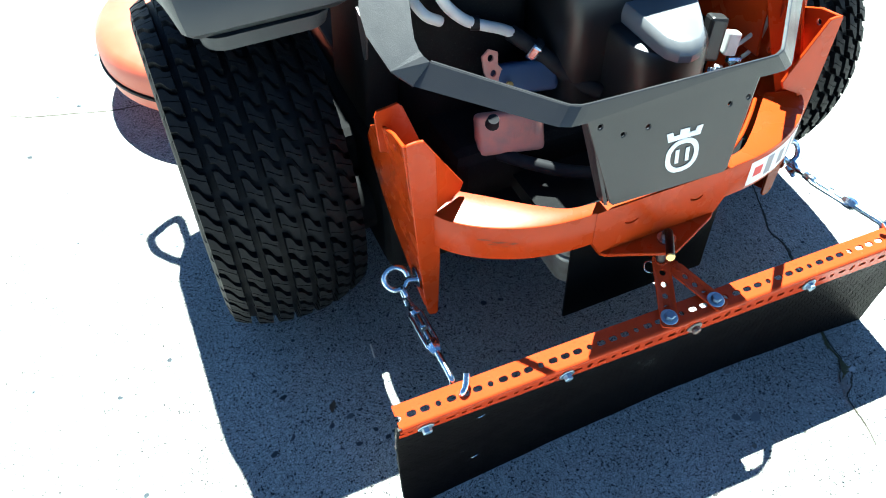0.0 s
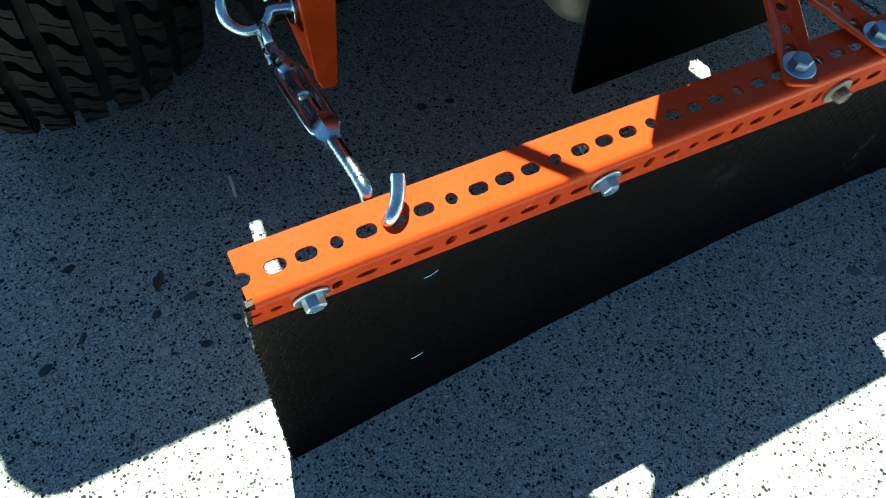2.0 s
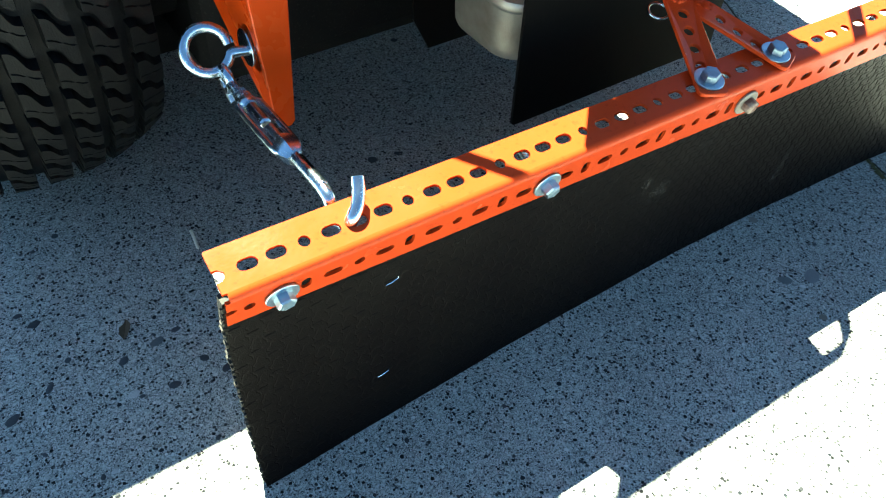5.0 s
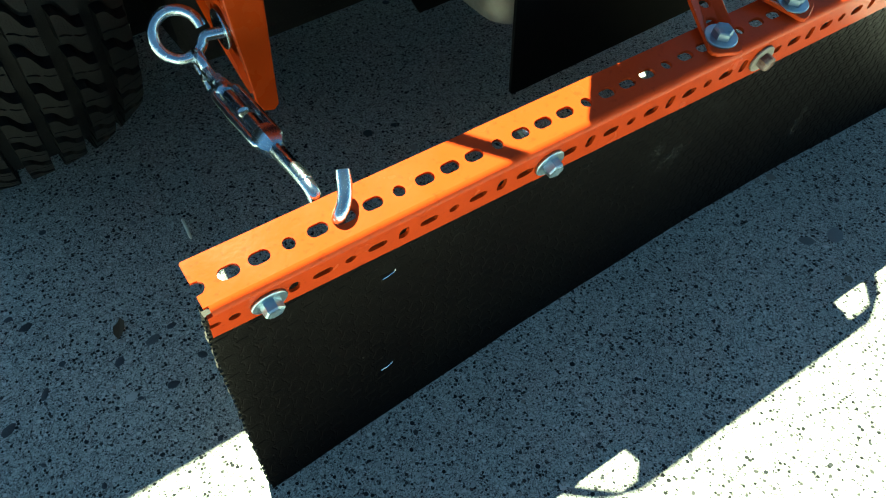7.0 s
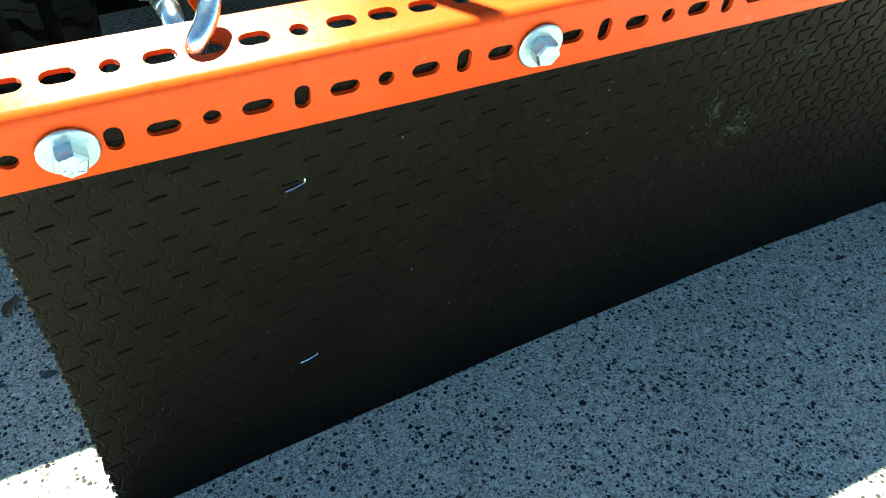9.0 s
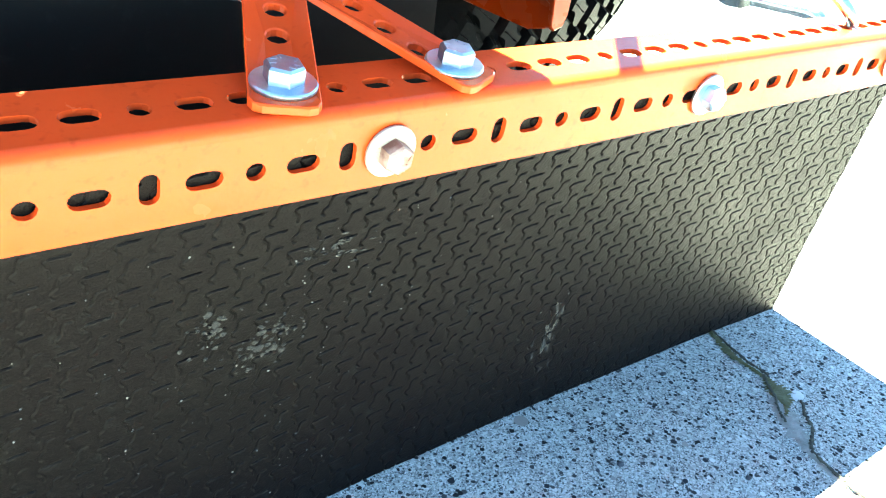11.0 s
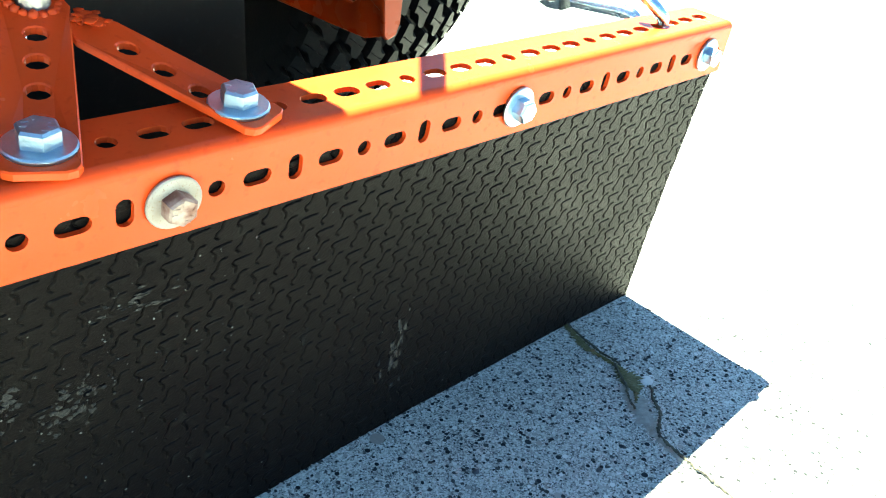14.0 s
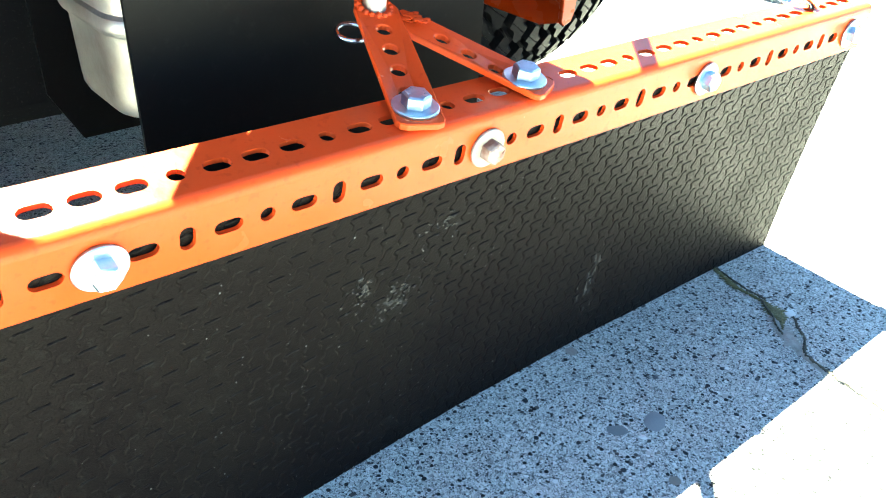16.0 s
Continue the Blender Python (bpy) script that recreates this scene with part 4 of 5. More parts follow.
# Rear bumper: two folded legs, curved channels and the hitch plate.
def leg(flip):
    f = mirrored if flip else (lambda p: p)
    bm = bmesh.new()
    m = Matrix(((-1 if flip else 1, 0, 0, 2 * CX - 0.006 if flip else 0), (0, 0, -1, 0.209), (0, 1, 0, 0), (0, 0, 0, 1)))
    plate([(0.070, 0.532), (0.0735, 0.42), (0.078, 0.31), (0.086, 0.205), (0.090, 0.196), (0.099, 0.193), (0.1035, 0.197), (0.110, 0.32), (0.108, 0.41), (0.142, 0.430), (0.147, 0.443), (0.0935, 0.5335), (0.084, 0.5345), (0.073, 0.5335)], [], 0.005, m, 0.0012, bm)
    if not flip:
        # The upper wing is bent back over the channel.
        bmesh.ops.bisect_plane(bm, geom=bm.verts[:] + bm.edges[:] + bm.faces[:], plane_co=(0.108, 0, 0), plane_no=(1, 0, 0))
        for v in bm.verts:
            k = max(0.0, (v.co.x - 0.108) / 0.039) if v.co.z > 0.40 else 0.0
            v.co += Vector((0.0086, 0.020, -0.018)) * k
    # Side sheet, folded back from the front strip, with the slot for the eye bolt.
    m = Matrix(((0, 0, -1 if flip else 1, (2 * CX - 0.0725) if flip else 0.0665), (1, 0, 0, 0), (0, 1, 0, 0), (0, 0, 0, 1)))
    side = plate([(0.2085, 0.531), (0.2085, 0.32), (0.2085, 0.215), (0.216, 0.207), (0.232, 0.214), (0.268, 0.240), (0.315, 0.282), (0.352, 0.335), (0.374, 0.385), (0.376, 0.425), (0.350, 0.462), (0.300, 0.500), (0.245, 0.525)], [slot(0.226, 0.262, 0.040, 0.018, turn=1.35), slot(0.240, 0.505, 0.009, 0.009)], 0.005, m, 0.001)
    for v in side.verts:
        v.co.x += (0.020 if not flip else -0.020) * (0.531 - v.co.z) / 0.33
    joined(bm, side)
    ob = part("bumper_leg", bm, M_ORANGE, mower, "folded orange steel bumper leg")
    # Upper tab standing behind the leg.
    m = frame_at(f((0.060, 0.285, 0.470)), (-1 if flip else 1, 0, 0), (0, 0.18, 1))
    part("upper_tab", plate([(0, 0), (0.06, -0.03), (0.064, -0.022), (0.040, 0.055), (0.034, 0.062), (0.004, 0.058), (0, 0.05)], [slot(0.018, 0.02, 0.010, 0.010)], 0.005 if not flip else -0.005, m, 0.001), M_ORANGE, mower, "orange folded steel tab")
    return ob


leg(False)
leg(True)
m = Matrix(((0, 0, 1, 0.7275), (1, 0, 0, 0), (0, 1, 0, 0), (0, 0, 0, 1)))
part("leg_gusset", plate([(0.2140, 0.200), (0.222, 0.190), (0.245, 0.183), (0.372, 0.186), (0.381, 0.192), (0.385, 0.205), (0.385, 0.40), (0.2140, 0.40)], [[(0.250, 0.216), (0.262, 0.209), (0.278, 0.209), (0.292, 0.215), (0.303, 0.229), (0.303, 0.33), (0.290, 0.345), (0.262, 0.345), (0.250, 0.33)]], 0.005, m, 0.001), M_ORANGE, mower, "orange gusset with a large rounded opening")
part("gusset_flange", box((0.690, 0.383, 0.187), (0.7275, 0.388, 0.40), 0.001), M_ORANGE, mower, "folded orange flange")


def channel(flip):
    """The curved channel between leg and hitch plate."""
    f = mirrored if flip else (lambda p: p)
    outer = curve_points([(0.0975, 0.2135, 0), (0.110, 0.190, 0), (0.134, 0.166, 0), (0.168, 0.144, 0), (0.208, 0.127, 0), (0.255, 0.1165, 0), (0.318, 0.1125, 0)], 6)
    inner = curve_points([(0.150, 0.232, 0), (0.163, 0.221, 0), (0.183, 0.204, 0), (0.208, 0.182, 0), (0.238, 0.158, 0), (0.272, 0.137, 0), (0.322, 0.131, 0)], 6)
    sections = []
    for a, b in zip(outer, inner):
        n = (b - a).normalized()
        lip = (b - a).length
        prof = [(0.0008, 0.345), (0, 0.347), (0, 0.4025), (0.0008, 0.4045), (0.003, 0.4055), (lip, 0.4055), (lip, 0.401), (0.0045, 0.401), (0.0045, 0.3495), (lip * 0.6, 0.3495), (lip * 0.6, 0.345)]
        sections.append([f((a.x + n.x * d, a.y + n.y * d, z)) for d, z in prof])
    return part("bumper_channel", loft(sections), M_ORANGE, mower, "curved orange steel bumper channel", smooth=40)


channel(False)
channel(True)
for k, inset in enumerate((0.006, 0.014)):
    rib = curve_points([mirrored((0.163 + inset, 0.224 + inset, 0)), mirrored((0.183 + inset, 0.206 + inset, 0)), mirrored((0.208 + inset, 0.185 + inset, 0)), mirrored((0.238 + inset, 0.162 + inset, 0)), mirrored((0.272 + inset, 0.142 + inset, 0))], 6)
    part("channel_rib", rod([p + Vector((0, 0, 0.400 - 0.007 * k)) for p in rib], 0.0034, 8), M_ORANGE, mower, "thin curved orange rib inside the channel", smooth=50)


def hitch():
    bm = bmesh.new()
    m = Matrix(((1, 0, 0, 0), (0, 0, -1, 0.1185), (0, 1, 0, 0), (0, 0, 0, 1)))
    arcs = [[(x + r * math.sin(radians(a)), 0.3775 - r * math.cos(radians(a))) for r, turn in ((0.0155, 1), (0.0125, -1)) for a in range(-48 * turn, 49 * turn, 12 * turn)] for x in (0.360, 0.468)]
    plate([(0.300, 0.405), (0.300, 0.347), (0.316, 0.318), (0.318, 0.316), (0.505, 0.316), (0.507, 0.318), (0.522, 0.347), (0.522, 0.405)], arcs, 0.006, m, 0.001, bm)
    plate([(0.314, 0.150), (0.314, 0.113), (0.320, 0.1065), (0.403, 0.071), (0.411, 0.069), (0.419, 0.071), (0.502, 0.1065), (0.508, 0.113), (0.508, 0.150)], [slot(0.4145, 0.0955, 0.016, 0.016)], 0.006, pose(0, 0, 0.3165), 0.001, bm)
    plate([(0.318, 0.1140), (0.504, 0.1140), (0.504, 0.131), (0.318, 0.131)], [], 0.005, pose(0, 0, 0.3965), 0.001, bm)
    return part("hitch_plate", bm, M_ORANGE, mower, "orange hitch plate with a triangular tongue")


hitch()
part("hitch_washer", lathe([(0.0075, 0), (0.0135, 0), (0.0135, 0.003), (0.0075, 0.003)], 24, Matrix.Translation((0.4145, 0.0955, 0.3226))), M_ZINC, mower, "zinc washer", smooth=40)
handle = part("pin_handle", rod(curve_points([(0.4145, 0.0955, 0.317), (0.4145, 0.0955, 0.333), (0.4115, 0.0905, 0.3405), (0.396, 0.069, 0.3500), (0.3765, 0.0408, 0.3565)], 6), 0.0062, 14), M_BLACK_STEEL, mower, "bent hitch pin handle", smooth=50)
part("pin_tip", rod([(0.3768, 0.0412, 0.3564), (0.3752, 0.0390, 0.3569)], [0.0064, 0.0056], 14), M_BRASS, handle, "bright cut pin tip")


# Engine guard with its badge plate.
def guard():
    t = 0.0045

    def bent(plan):
        """The line of an edge in plan, its two corners rounded."""
        pts = []
        for k, p in enumerate(plan):
            p = Vector(p)
            if k in (1, 2):
                a, b = (Vector(plan[k - 1]) - p).normalized(), (Vector(plan[k + 1]) - p).normalized()
                pts += [p + a * 0.020, p + a * 0.009 + b * 0.001, p + b * 0.009 + a * 0.001, p + b * 0.020]
            else:
                pts.append(p)
        return pts

    # The front leans back, a little lower at one end; the two arms lean inwards.
    low = bent([(0.1060, 0.2665, 0.5705), (0.2448, 0.1288, 0.5547), (0.5790, 0.1230, 0.5434), (0.7200, 0.2665, 0.560)])
    high = bent([(0.1315, 0.2677, 0.5979), (0.2610, 0.1345, 0.5772), (0.5602, 0.1260, 0.5701), (0.6945, 0.2677, 0.588)])
    secs = []
    for k in range(len(low)):
        d = (low[min(k + 1, len(low) - 1)] - low[max(k - 1, 0)]).normalized()
        n = Vector((-d.y, d.x, 0)) * t
        p, q = low[k], high[k]
        secs.append([p, p.lerp(q, 0.95), q + 0.2 * n, q + n - Vector((0, 0, 0.001)), p + n])
    part("guard_band", loft(secs), M_GUARD, mower, "dark grey powder-coated guard band")
    for flip in (False, True):
        f = mirrored if flip else (lambda p: p)
        ring = [(0.126, 0.455, 0.690), (0.0830, 0.3789, 0.6375), (0.0777, 0.3669, 0.6296), (0.0740, 0.3349, 0.6124), (0.0843, 0.2815, 0.5890), (0.1062, 0.2663, 0.5706), (0.1313, 0.2675, 0.5978), (0.1265, 0.2770, 0.6015), (0.1249, 0.2859, 0.6048), (0.1250, 0.3014, 0.6126), (0.1298, 0.3198, 0.6234), (0.1381, 0.3469, 0.6398), (0.162, 0.432, 0.690)]
        back = Vector((-0.0012 if flip else 0.0012, 0.0018, -0.0038))
        part("guard_upright", loft([[f(p) for p in ring], [Vector(f(p)) + back for p in ring]]), M_GUARD, mower, "dark grey guard upright")
        fm = frame_at(f((0.078, 0.350, 0.596)), (0, 1, 0), (0, 0, 1))
        part("guard_flap", plate([(0, 0), (0.01, -0.035), (0.016, -0.04), (0.02, -0.035), (0.03, 0.03), (0, 0.02)], [], 0.003, fm), M_GUARD, mower)


guard()


def badge_plate():
    foot_y, foot_z, slope = 0.1165, 0.4065, 0.147
    m = Matrix(((1, 0, 0, 0), (0, slope, -1, foot_y - slope * foot_z), (0, 1, slope, 0), (0, 0, 0, 1)))
    holes = [slot(x, z, 0.0066, 0.0066) for x, z in ((0.2985, 0.533), (0.3325, 0.513), (0.3694, 0.514), (0.4944, 0.514), (0.5230, 0.517))]
    bm = plate([(0.2725, 0.567), (0.319, 0.412), (0.3245, 0.4065), (0.503, 0.4055), (0.5085, 0.411), (0.5408, 0.567)], holes, 0.004, m, 0.0012)
    for a, b, splay in (((0.2870, 0.549), (0.3160, 0.410), 0.003), ((0.5370, 0.549), (0.5065, 0.410), 0.0)):
        s = -1 if a[0] < CX else 1
        ring = []
        for (x, z), w in ((a, splay), (b, 0.0)):
            y = foot_y + slope * (z - foot_z)
            ring.append([(x, y - 0.0035, z), (x + s * 0.004, y - 0.001, z), (x + s * (0.004 + w), y + 0.018, z), (x + s * w, y + 0.018, z)])
        loft(ring, bm=bm)
    for v in bm.verts:
        v.co.y -= (v.co.x - 0.411) * 0.016
        v.co.z -= (v.co.x - 0.411) * 0.025
    plate_ob = part("badge_plate", bm, M_GUARD, mower, "dark grey guard plate with bolt holes")
    # White emblem: a ring under a three-pronged crown, with two bars in it.
    cx, cz = 0.4265, 0.4565
    em = Matrix(((1, 0, 0, cx), (0, slope, -1, foot_y + slope * (cz - foot_z) - 0.0046), (0, 1, slope, cz), (0, 0, 0, 1))) @ Matrix.Diagonal((1.13, 1.10, 1, 1))
    e = plate(rounded(0.046, 0.046, 0.020, 6), [rounded(0.033, 0.033, 0.0145, 6)], 0.0006, em)
    for x in (-0.0072, 0.0072):
        plate([(x - 0.0026, -0.0095), (x + 0.0026, -0.0095), (x + 0.0026, 0.0095), (x - 0.0026, 0.0095)], [], 0.0006, em, bm=e)
    plate([(-0.022, 0.0235), (0.022, 0.0235), (0.025, 0.036), (0.0165, 0.036), (0.015, 0.0305), (0.0065, 0.0305), (0.0065, 0.037), (-0.0065, 0.037), (-0.0065, 0.0305), (-0.015, 0.0305), (-0.0165, 0.036), (-0.025, 0.036)], [], 0.0006, em, bm=e)
    for v in e.verts:
        v.co.y -= (v.co.x - 0.411) * 0.016
        v.co.z -= (v.co.x - 0.411) * 0.025
    part("emblem", e, M_WHITE, plate_ob, "white printed crown emblem")


badge_plate()


# Dark rub marks on the curved channel.
def rub_marks():
    outer = curve_points([(0.0975, 0.2135, 0), (0.110, 0.190, 0), (0.134, 0.166, 0), (0.168, 0.144, 0), (0.208, 0.127, 0), (0.255, 0.1165, 0), (0.318, 0.1125, 0)], 6)
    rng = random.Random(5)
    for a, b, z in ((14, 17, 0.3820), (17, 20, 0.3795), (16, 18, 0.3745), (20, 22, 0.3775), (19, 20, 0.3720)):
        bm = bmesh.new()
        rows = []
        for k in range(a, b + 1):
            d = (outer[k + 1] - outer[k - 1]).normalized()
            n = Vector((d.y, -d.x, 0)) * 0.0006
            h = 0.0012 * rng.uniform(0.4, 1.3) * (0.3 if k in (a, b) else 1)
            zc = z + rng.uniform(-0.0008, 0.0008)
            rows.append([bm.verts.new((outer[k].x + n.x, outer[k].y + n.y, q)) for q in (zc - h, zc + h)])
        for p, q in zip(rows, rows[1:]):
            bm.faces.new((p[0], q[0], q[1], p[1]))
        part("rub_mark", bm, M_RUB, mower, "dark rub mark on the orange paint")


rub_marks()


# Warning label on the curved channel.
def channel_label():
    outer = curve_points([(0.0975, 0.2135, 0), (0.110, 0.190, 0), (0.134, 0.166, 0), (0.168, 0.144, 0), (0.208, 0.127, 0), (0.255, 0.1165, 0), (0.318, 0.1125, 0)], 6)
    line = [Vector(mirrored(p)) for p in outer]

    def strip(a, b, z0, z1, lift):
        bm = bmesh.new()
        rows = []
        for k in range(a, b + 1):
            d = (line[min(k + 1, len(line) - 1)] - line[max(k - 1, 0)]).normalized()
            n = Vector((-d.y, d.x, 0)) if Vector((-d.y, d.x, 0)).y < 0 else Vector((d.y, -d.x, 0))
            rows.append([bm.verts.new((line[k].x + n.x * lift, line[k].y + n.y * lift, z)) for z in (z0, z1)])
        for p, q in zip(rows, rows[1:]):
            bm.faces.new((p[0], q[0], q[1], p[1]))
        return bm

    lab = part("warning_label", strip(11, 31, 0.3515, 0.3965, 0.0008), M_WHITE, mower, "white pictogram warning label")
    for a, b, z0, z1, mat in ((28, 30, 0.366, 0.384, M_RED_DECAL), (25, 27, 0.357, 0.392, M_GREY_DECAL), (21, 23, 0.360, 0.386, M_GREY_DECAL), (18, 19, 0.356, 0.393, M_GREY_DECAL), (14, 16, 0.360, 0.388, M_GREY_DECAL), (12, 13, 0.366, 0.380, M_RED_DECAL)):
        part("pictogram", strip(a, b, z0, z1, 0.0012), mat, lab)


channel_label()


# Heat shield and muffler under the hitch.
def shield():
    bm = bmesh.new()
    m = Matrix(((1, 0, 0, 0), (0, 0, -1, 0.139), (0, 1, 0, 0), (0, 0, 0, 1)))
    plate([(0.286, 0.165), (0.540, 0.165), (0.542, 0.167), (0.542, 0.40), (0.284, 0.40), (0.284, 0.167)], [], 0.003, m, bm=bm)
    m = Matrix(((0, 0, 1, 0.5395), (1, 0, 0, 0), (0, 1, 0, 0), (0, 0, 0, 1)))
    plate([(0.139, 0.165), (0.30, 0.165), (0.30, 0.40), (0.139, 0.40)], [], 0.0028, m, bm=bm)
    m = Matrix(((1, 0, 0, 0), (0, 0, -1, 0.303), (0, 1, 0, 0), (0, 0, 0, 1)))
    plate([(0.281, 0.19), (0.300, 0.152), (0.5385, 0.152), (0.5385, 0.40), (0.281, 0.40)], [], 0.003, m, bm=bm)
    return part("heat_shield", bm, M_BLACK_STEEL, mower, "glossy black sheet-steel shield")


shield()


def muffler():
    cx, cy = 0.320, 0.205
    prof = [(0.098, 0.214), (0.107, 0.2155), (0.111, 0.219), (0.1125, 0.226), (0.1145, 0.261), (0.116, 0.264), (0.123, 0.2655), (0.126, 0.2685), (0.126, 0.272), (0.123, 0.275), (0.115, 0.2765), (0.114, 0.30), (0.110, 0.345), (0.095, 0.352)]
    secs = [[(cx + x, cy + y, z) for x, y in rounded(0.066 * w / 0.112, 0.104 * w / 0.112, 0.028, 6)] for w, z in prof]
    return part("muffler", loft(secs), M_MUFFLER, mower, "stained bare-metal muffler with a rolled seam", smooth=40)


muffler()


# Added dark sheet in place of the shade over the muffler.
part("muffler_cover", plate([(0.262, 0.142), (0.398, 0.142), (0.400, 0.144), (0.400, 0.285), (0.262, 0.285), (0.258, 0.280), (0.258, 0.150)], [slot(0.285, 0.165, 0.008, 0.008), slot(0.380, 0.165, 0.008, 0.008)], 0.002, pose(0, 0, 0.360), 0.0006), M_DARK, mower, "dark sheet added over the muffler to keep the inside black")


# Added sheets that hold back the sun; the openings shape two sun patches.
for outline, openings in (
    ([(0.125, 0.225), (0.2565, 0.195), (0.2565, 0.300), (0.125, 0.300)], []),
    ([(0.4015, 0.195), (0.640, 0.165), (0.640, 0.283), (0.700, 0.283), (0.700, 0.455), (0.4015, 0.455)],
     [[(0.600, 0.393), (0.612, 0.391), (0.620, 0.404), (0.618, 0.422), (0.609, 0.424), (0.597, 0.412)], [(0.611, 0.289), (0.676, 0.289), (0.676, 0.338), (0.624, 0.338), (0.611, 0.322)]]),
):
    part("engine_plate", plate(outline, openings, 0.003, pose(0, 0, 0.336), 0.0006), M_DARK, mower, "black sheet added under the engine to shade the ground")


# Engine, shrouds and small parts behind the guard.
def soft_block(lo, hi, r, taper=0.94, mat=M_PLASTIC, name="shroud", label="", n=5):
    w, d = hi[0] - lo[0], hi[1] - lo[1]
    c = ((lo[0] + hi[0]) / 2, (lo[1] + hi[1]) / 2)
    secs = []
    h = hi[2] - lo[2]
    for f, s in ((0, 0.97), (0.03, 1.0), (0.80, (1 + taper) / 2), (0.93, taper), (0.98, taper - 0.03), (1.0, taper - 0.08)):
        secs.append([(c[0] + x, c[1] + y, lo[2] + f * h) for x, y in rounded(w * s, d * s, r, n)])
    return part(name, loft(secs), mat, mower, label, smooth=35)


soft_block((0.335, 0.322, 0.60), (0.590, 0.66, 0.775), 0.05, 0.95, M_PLASTIC, "engine_cover", "black plastic engine cover")
soft_block((0.345, 0.285, 0.40), (0.470, 0.56, 0.62), 0.03, 0.98, M_PLASTIC, "fan_shroud", "black plastic fan shroud")
soft_block((0.400, 0.190, 0.440), (0.525, 0.40, 0.564), 0.050, 0.97, M_PLASTIC, "air_filter_body", "rounded black air filter housing")


def filter_lid():
    """A pale lid with a straight side and a rounded nose, its rim bevelled all round."""
    line = [(0.420, 0.40), (0.420, 0.205), (0.4225, 0.186), (0.431, 0.172), (0.446, 0.166), (0.462, 0.169), (0.476, 0.180), (0.497, 0.213), (0.518, 0.252), (0.545, 0.31), (0.565, 0.40)]
    secs = []
    for z, f in ((0.566, 1.0), (0.578, 1.02), (0.584, 1.0), (0.5915, 0.95), (0.593, 0.92)):
        secs.append([(0.478 + (x - 0.478) * f, 0.30 + (y - 0.30) * f, z) for x, y in line])
    part("air_filter_lid", loft(secs), M_LID, mower, "pale grey plastic air filter lid", smooth=30)


filter_lid()
soft_block((0.150, 0.375, 0.36), (0.345, 0.72, 0.73), 0.05, 0.95, M_DARK, "engine_block", "dark engine block")
soft_block((0.500, 0.36, 0.36), (0.588, 0.72, 0.62), 0.03, 0.95, M_DARK, "cylinder_shroud", "dark cylinder shroud")
part("engine_base", box((0.165, 0.272, 0.27), (0.575, 0.45, 0.425), 0.02), M_DARK, mower, "dark engine base")
# Added block: narrows the sunlit wedge on the ground between tank and guard.
part("hydraulic_reservoir", soften(moved(box((0.069, 0.44, 0.38), (0.125, 0.60, 0.74)), Matrix(((1, 0, 0.06, 0), (0, 1, 0, 0), (0, 0, 1, 0), (0, 0, 0, 1)))), 0.008, 3), M_DARK, mower, "dark block added to shade the ground beside the tank", smooth=40)
# Added dark filler that shades the ground; its step lets a sun patch through.
part("transaxle", box((0.550, 0.455, 0.15), (0.735, 1.00, 0.37), 0.02, bm=box((0.078, 0.34, 0.15), (0.560, 1.00, 0.37), 0.02)), M_DARK, mower, "dark stepped block added to shade the ground under the mower")
# Added cylinder, placed where it ends the wedge of sun on the ground.
part("axle_housing", rod([(-0.03, 0.44, 0.245), (0.10, 0.44, 0.245)], 0.050, 28), M_DARK, mower, "dark cylinder added to cut off the sunlit wedge", smooth=40)
# Added box that keeps light out of the gap behind the tyre.
part("drive_motor", box((-0.03, 0.465, 0.150), (0.10, 0.66, 0.36), 0.02), M_DARK, mower, "dark box added to blacken the gap beside the tyre")
# Added low box: stops bounce from ahead, so the underside stays black.
part("transmission_case", box((0.010, 0.520, 0.085), (0.735, 0.98, 0.20), 0.02), M_DARK, mower, "dark low box added to block bounced light under the mower")
part("frame_plate", box((0.10, 0.50, 0.36), (0.76, 1.40, 0.42), 0.006), M_BLACK_STEEL, mower, "black steel frame")
part("clamp_band", rod(curve_points([(0.350, 0.318, 0.600), (0.385, 0.312, 0.590), (0.430, 0.312, 0.583)], 6), 0.004, 8), M_HOSE, mower, "bright metal clamp band", smooth=60)

# Red cast regulator, blue cover and small bracket.
reg = part("regulator", soften(moved(box((-0.050, -0.014, -0.030), (0.050, 0.014, 0.030)), pose(0.258, 0.290, 0.430, -28, 4, -10)), 0.008, 3), M_RED_CAST, mower, "dusty red cast regulator box", smooth=40)
for k in range(5):
    part("rib", moved(box((-0.0012, -0.0008, -0.010), (0.0012, 0.0008, 0.010)), pose(0.258, 0.290, 0.430, -28, 4, -10) @ pose(0.004 + 0.008 * k, -0.0144, 0.002 - 0.001 * (k % 2), 0, 20 * (k % 2))), M_RED_CAST, reg)
part("cap", rod([(0.222, 0.274, 0.466), (0.221, 0.268, 0.480)], [0.010, 0.008], 12), M_BLACK_HOSE, reg, "small black cap", smooth=50)
part("rocker_cover", soften(moved(box((-0.046, -0.02, -0.022), (0.046, 0.02, 0.022)), pose(0.302, 0.335, 0.482, -30, 3, -10)), 0.008, 3), M_BLUE_CAST, mower, "dark blue painted rocker cover", smooth=40)
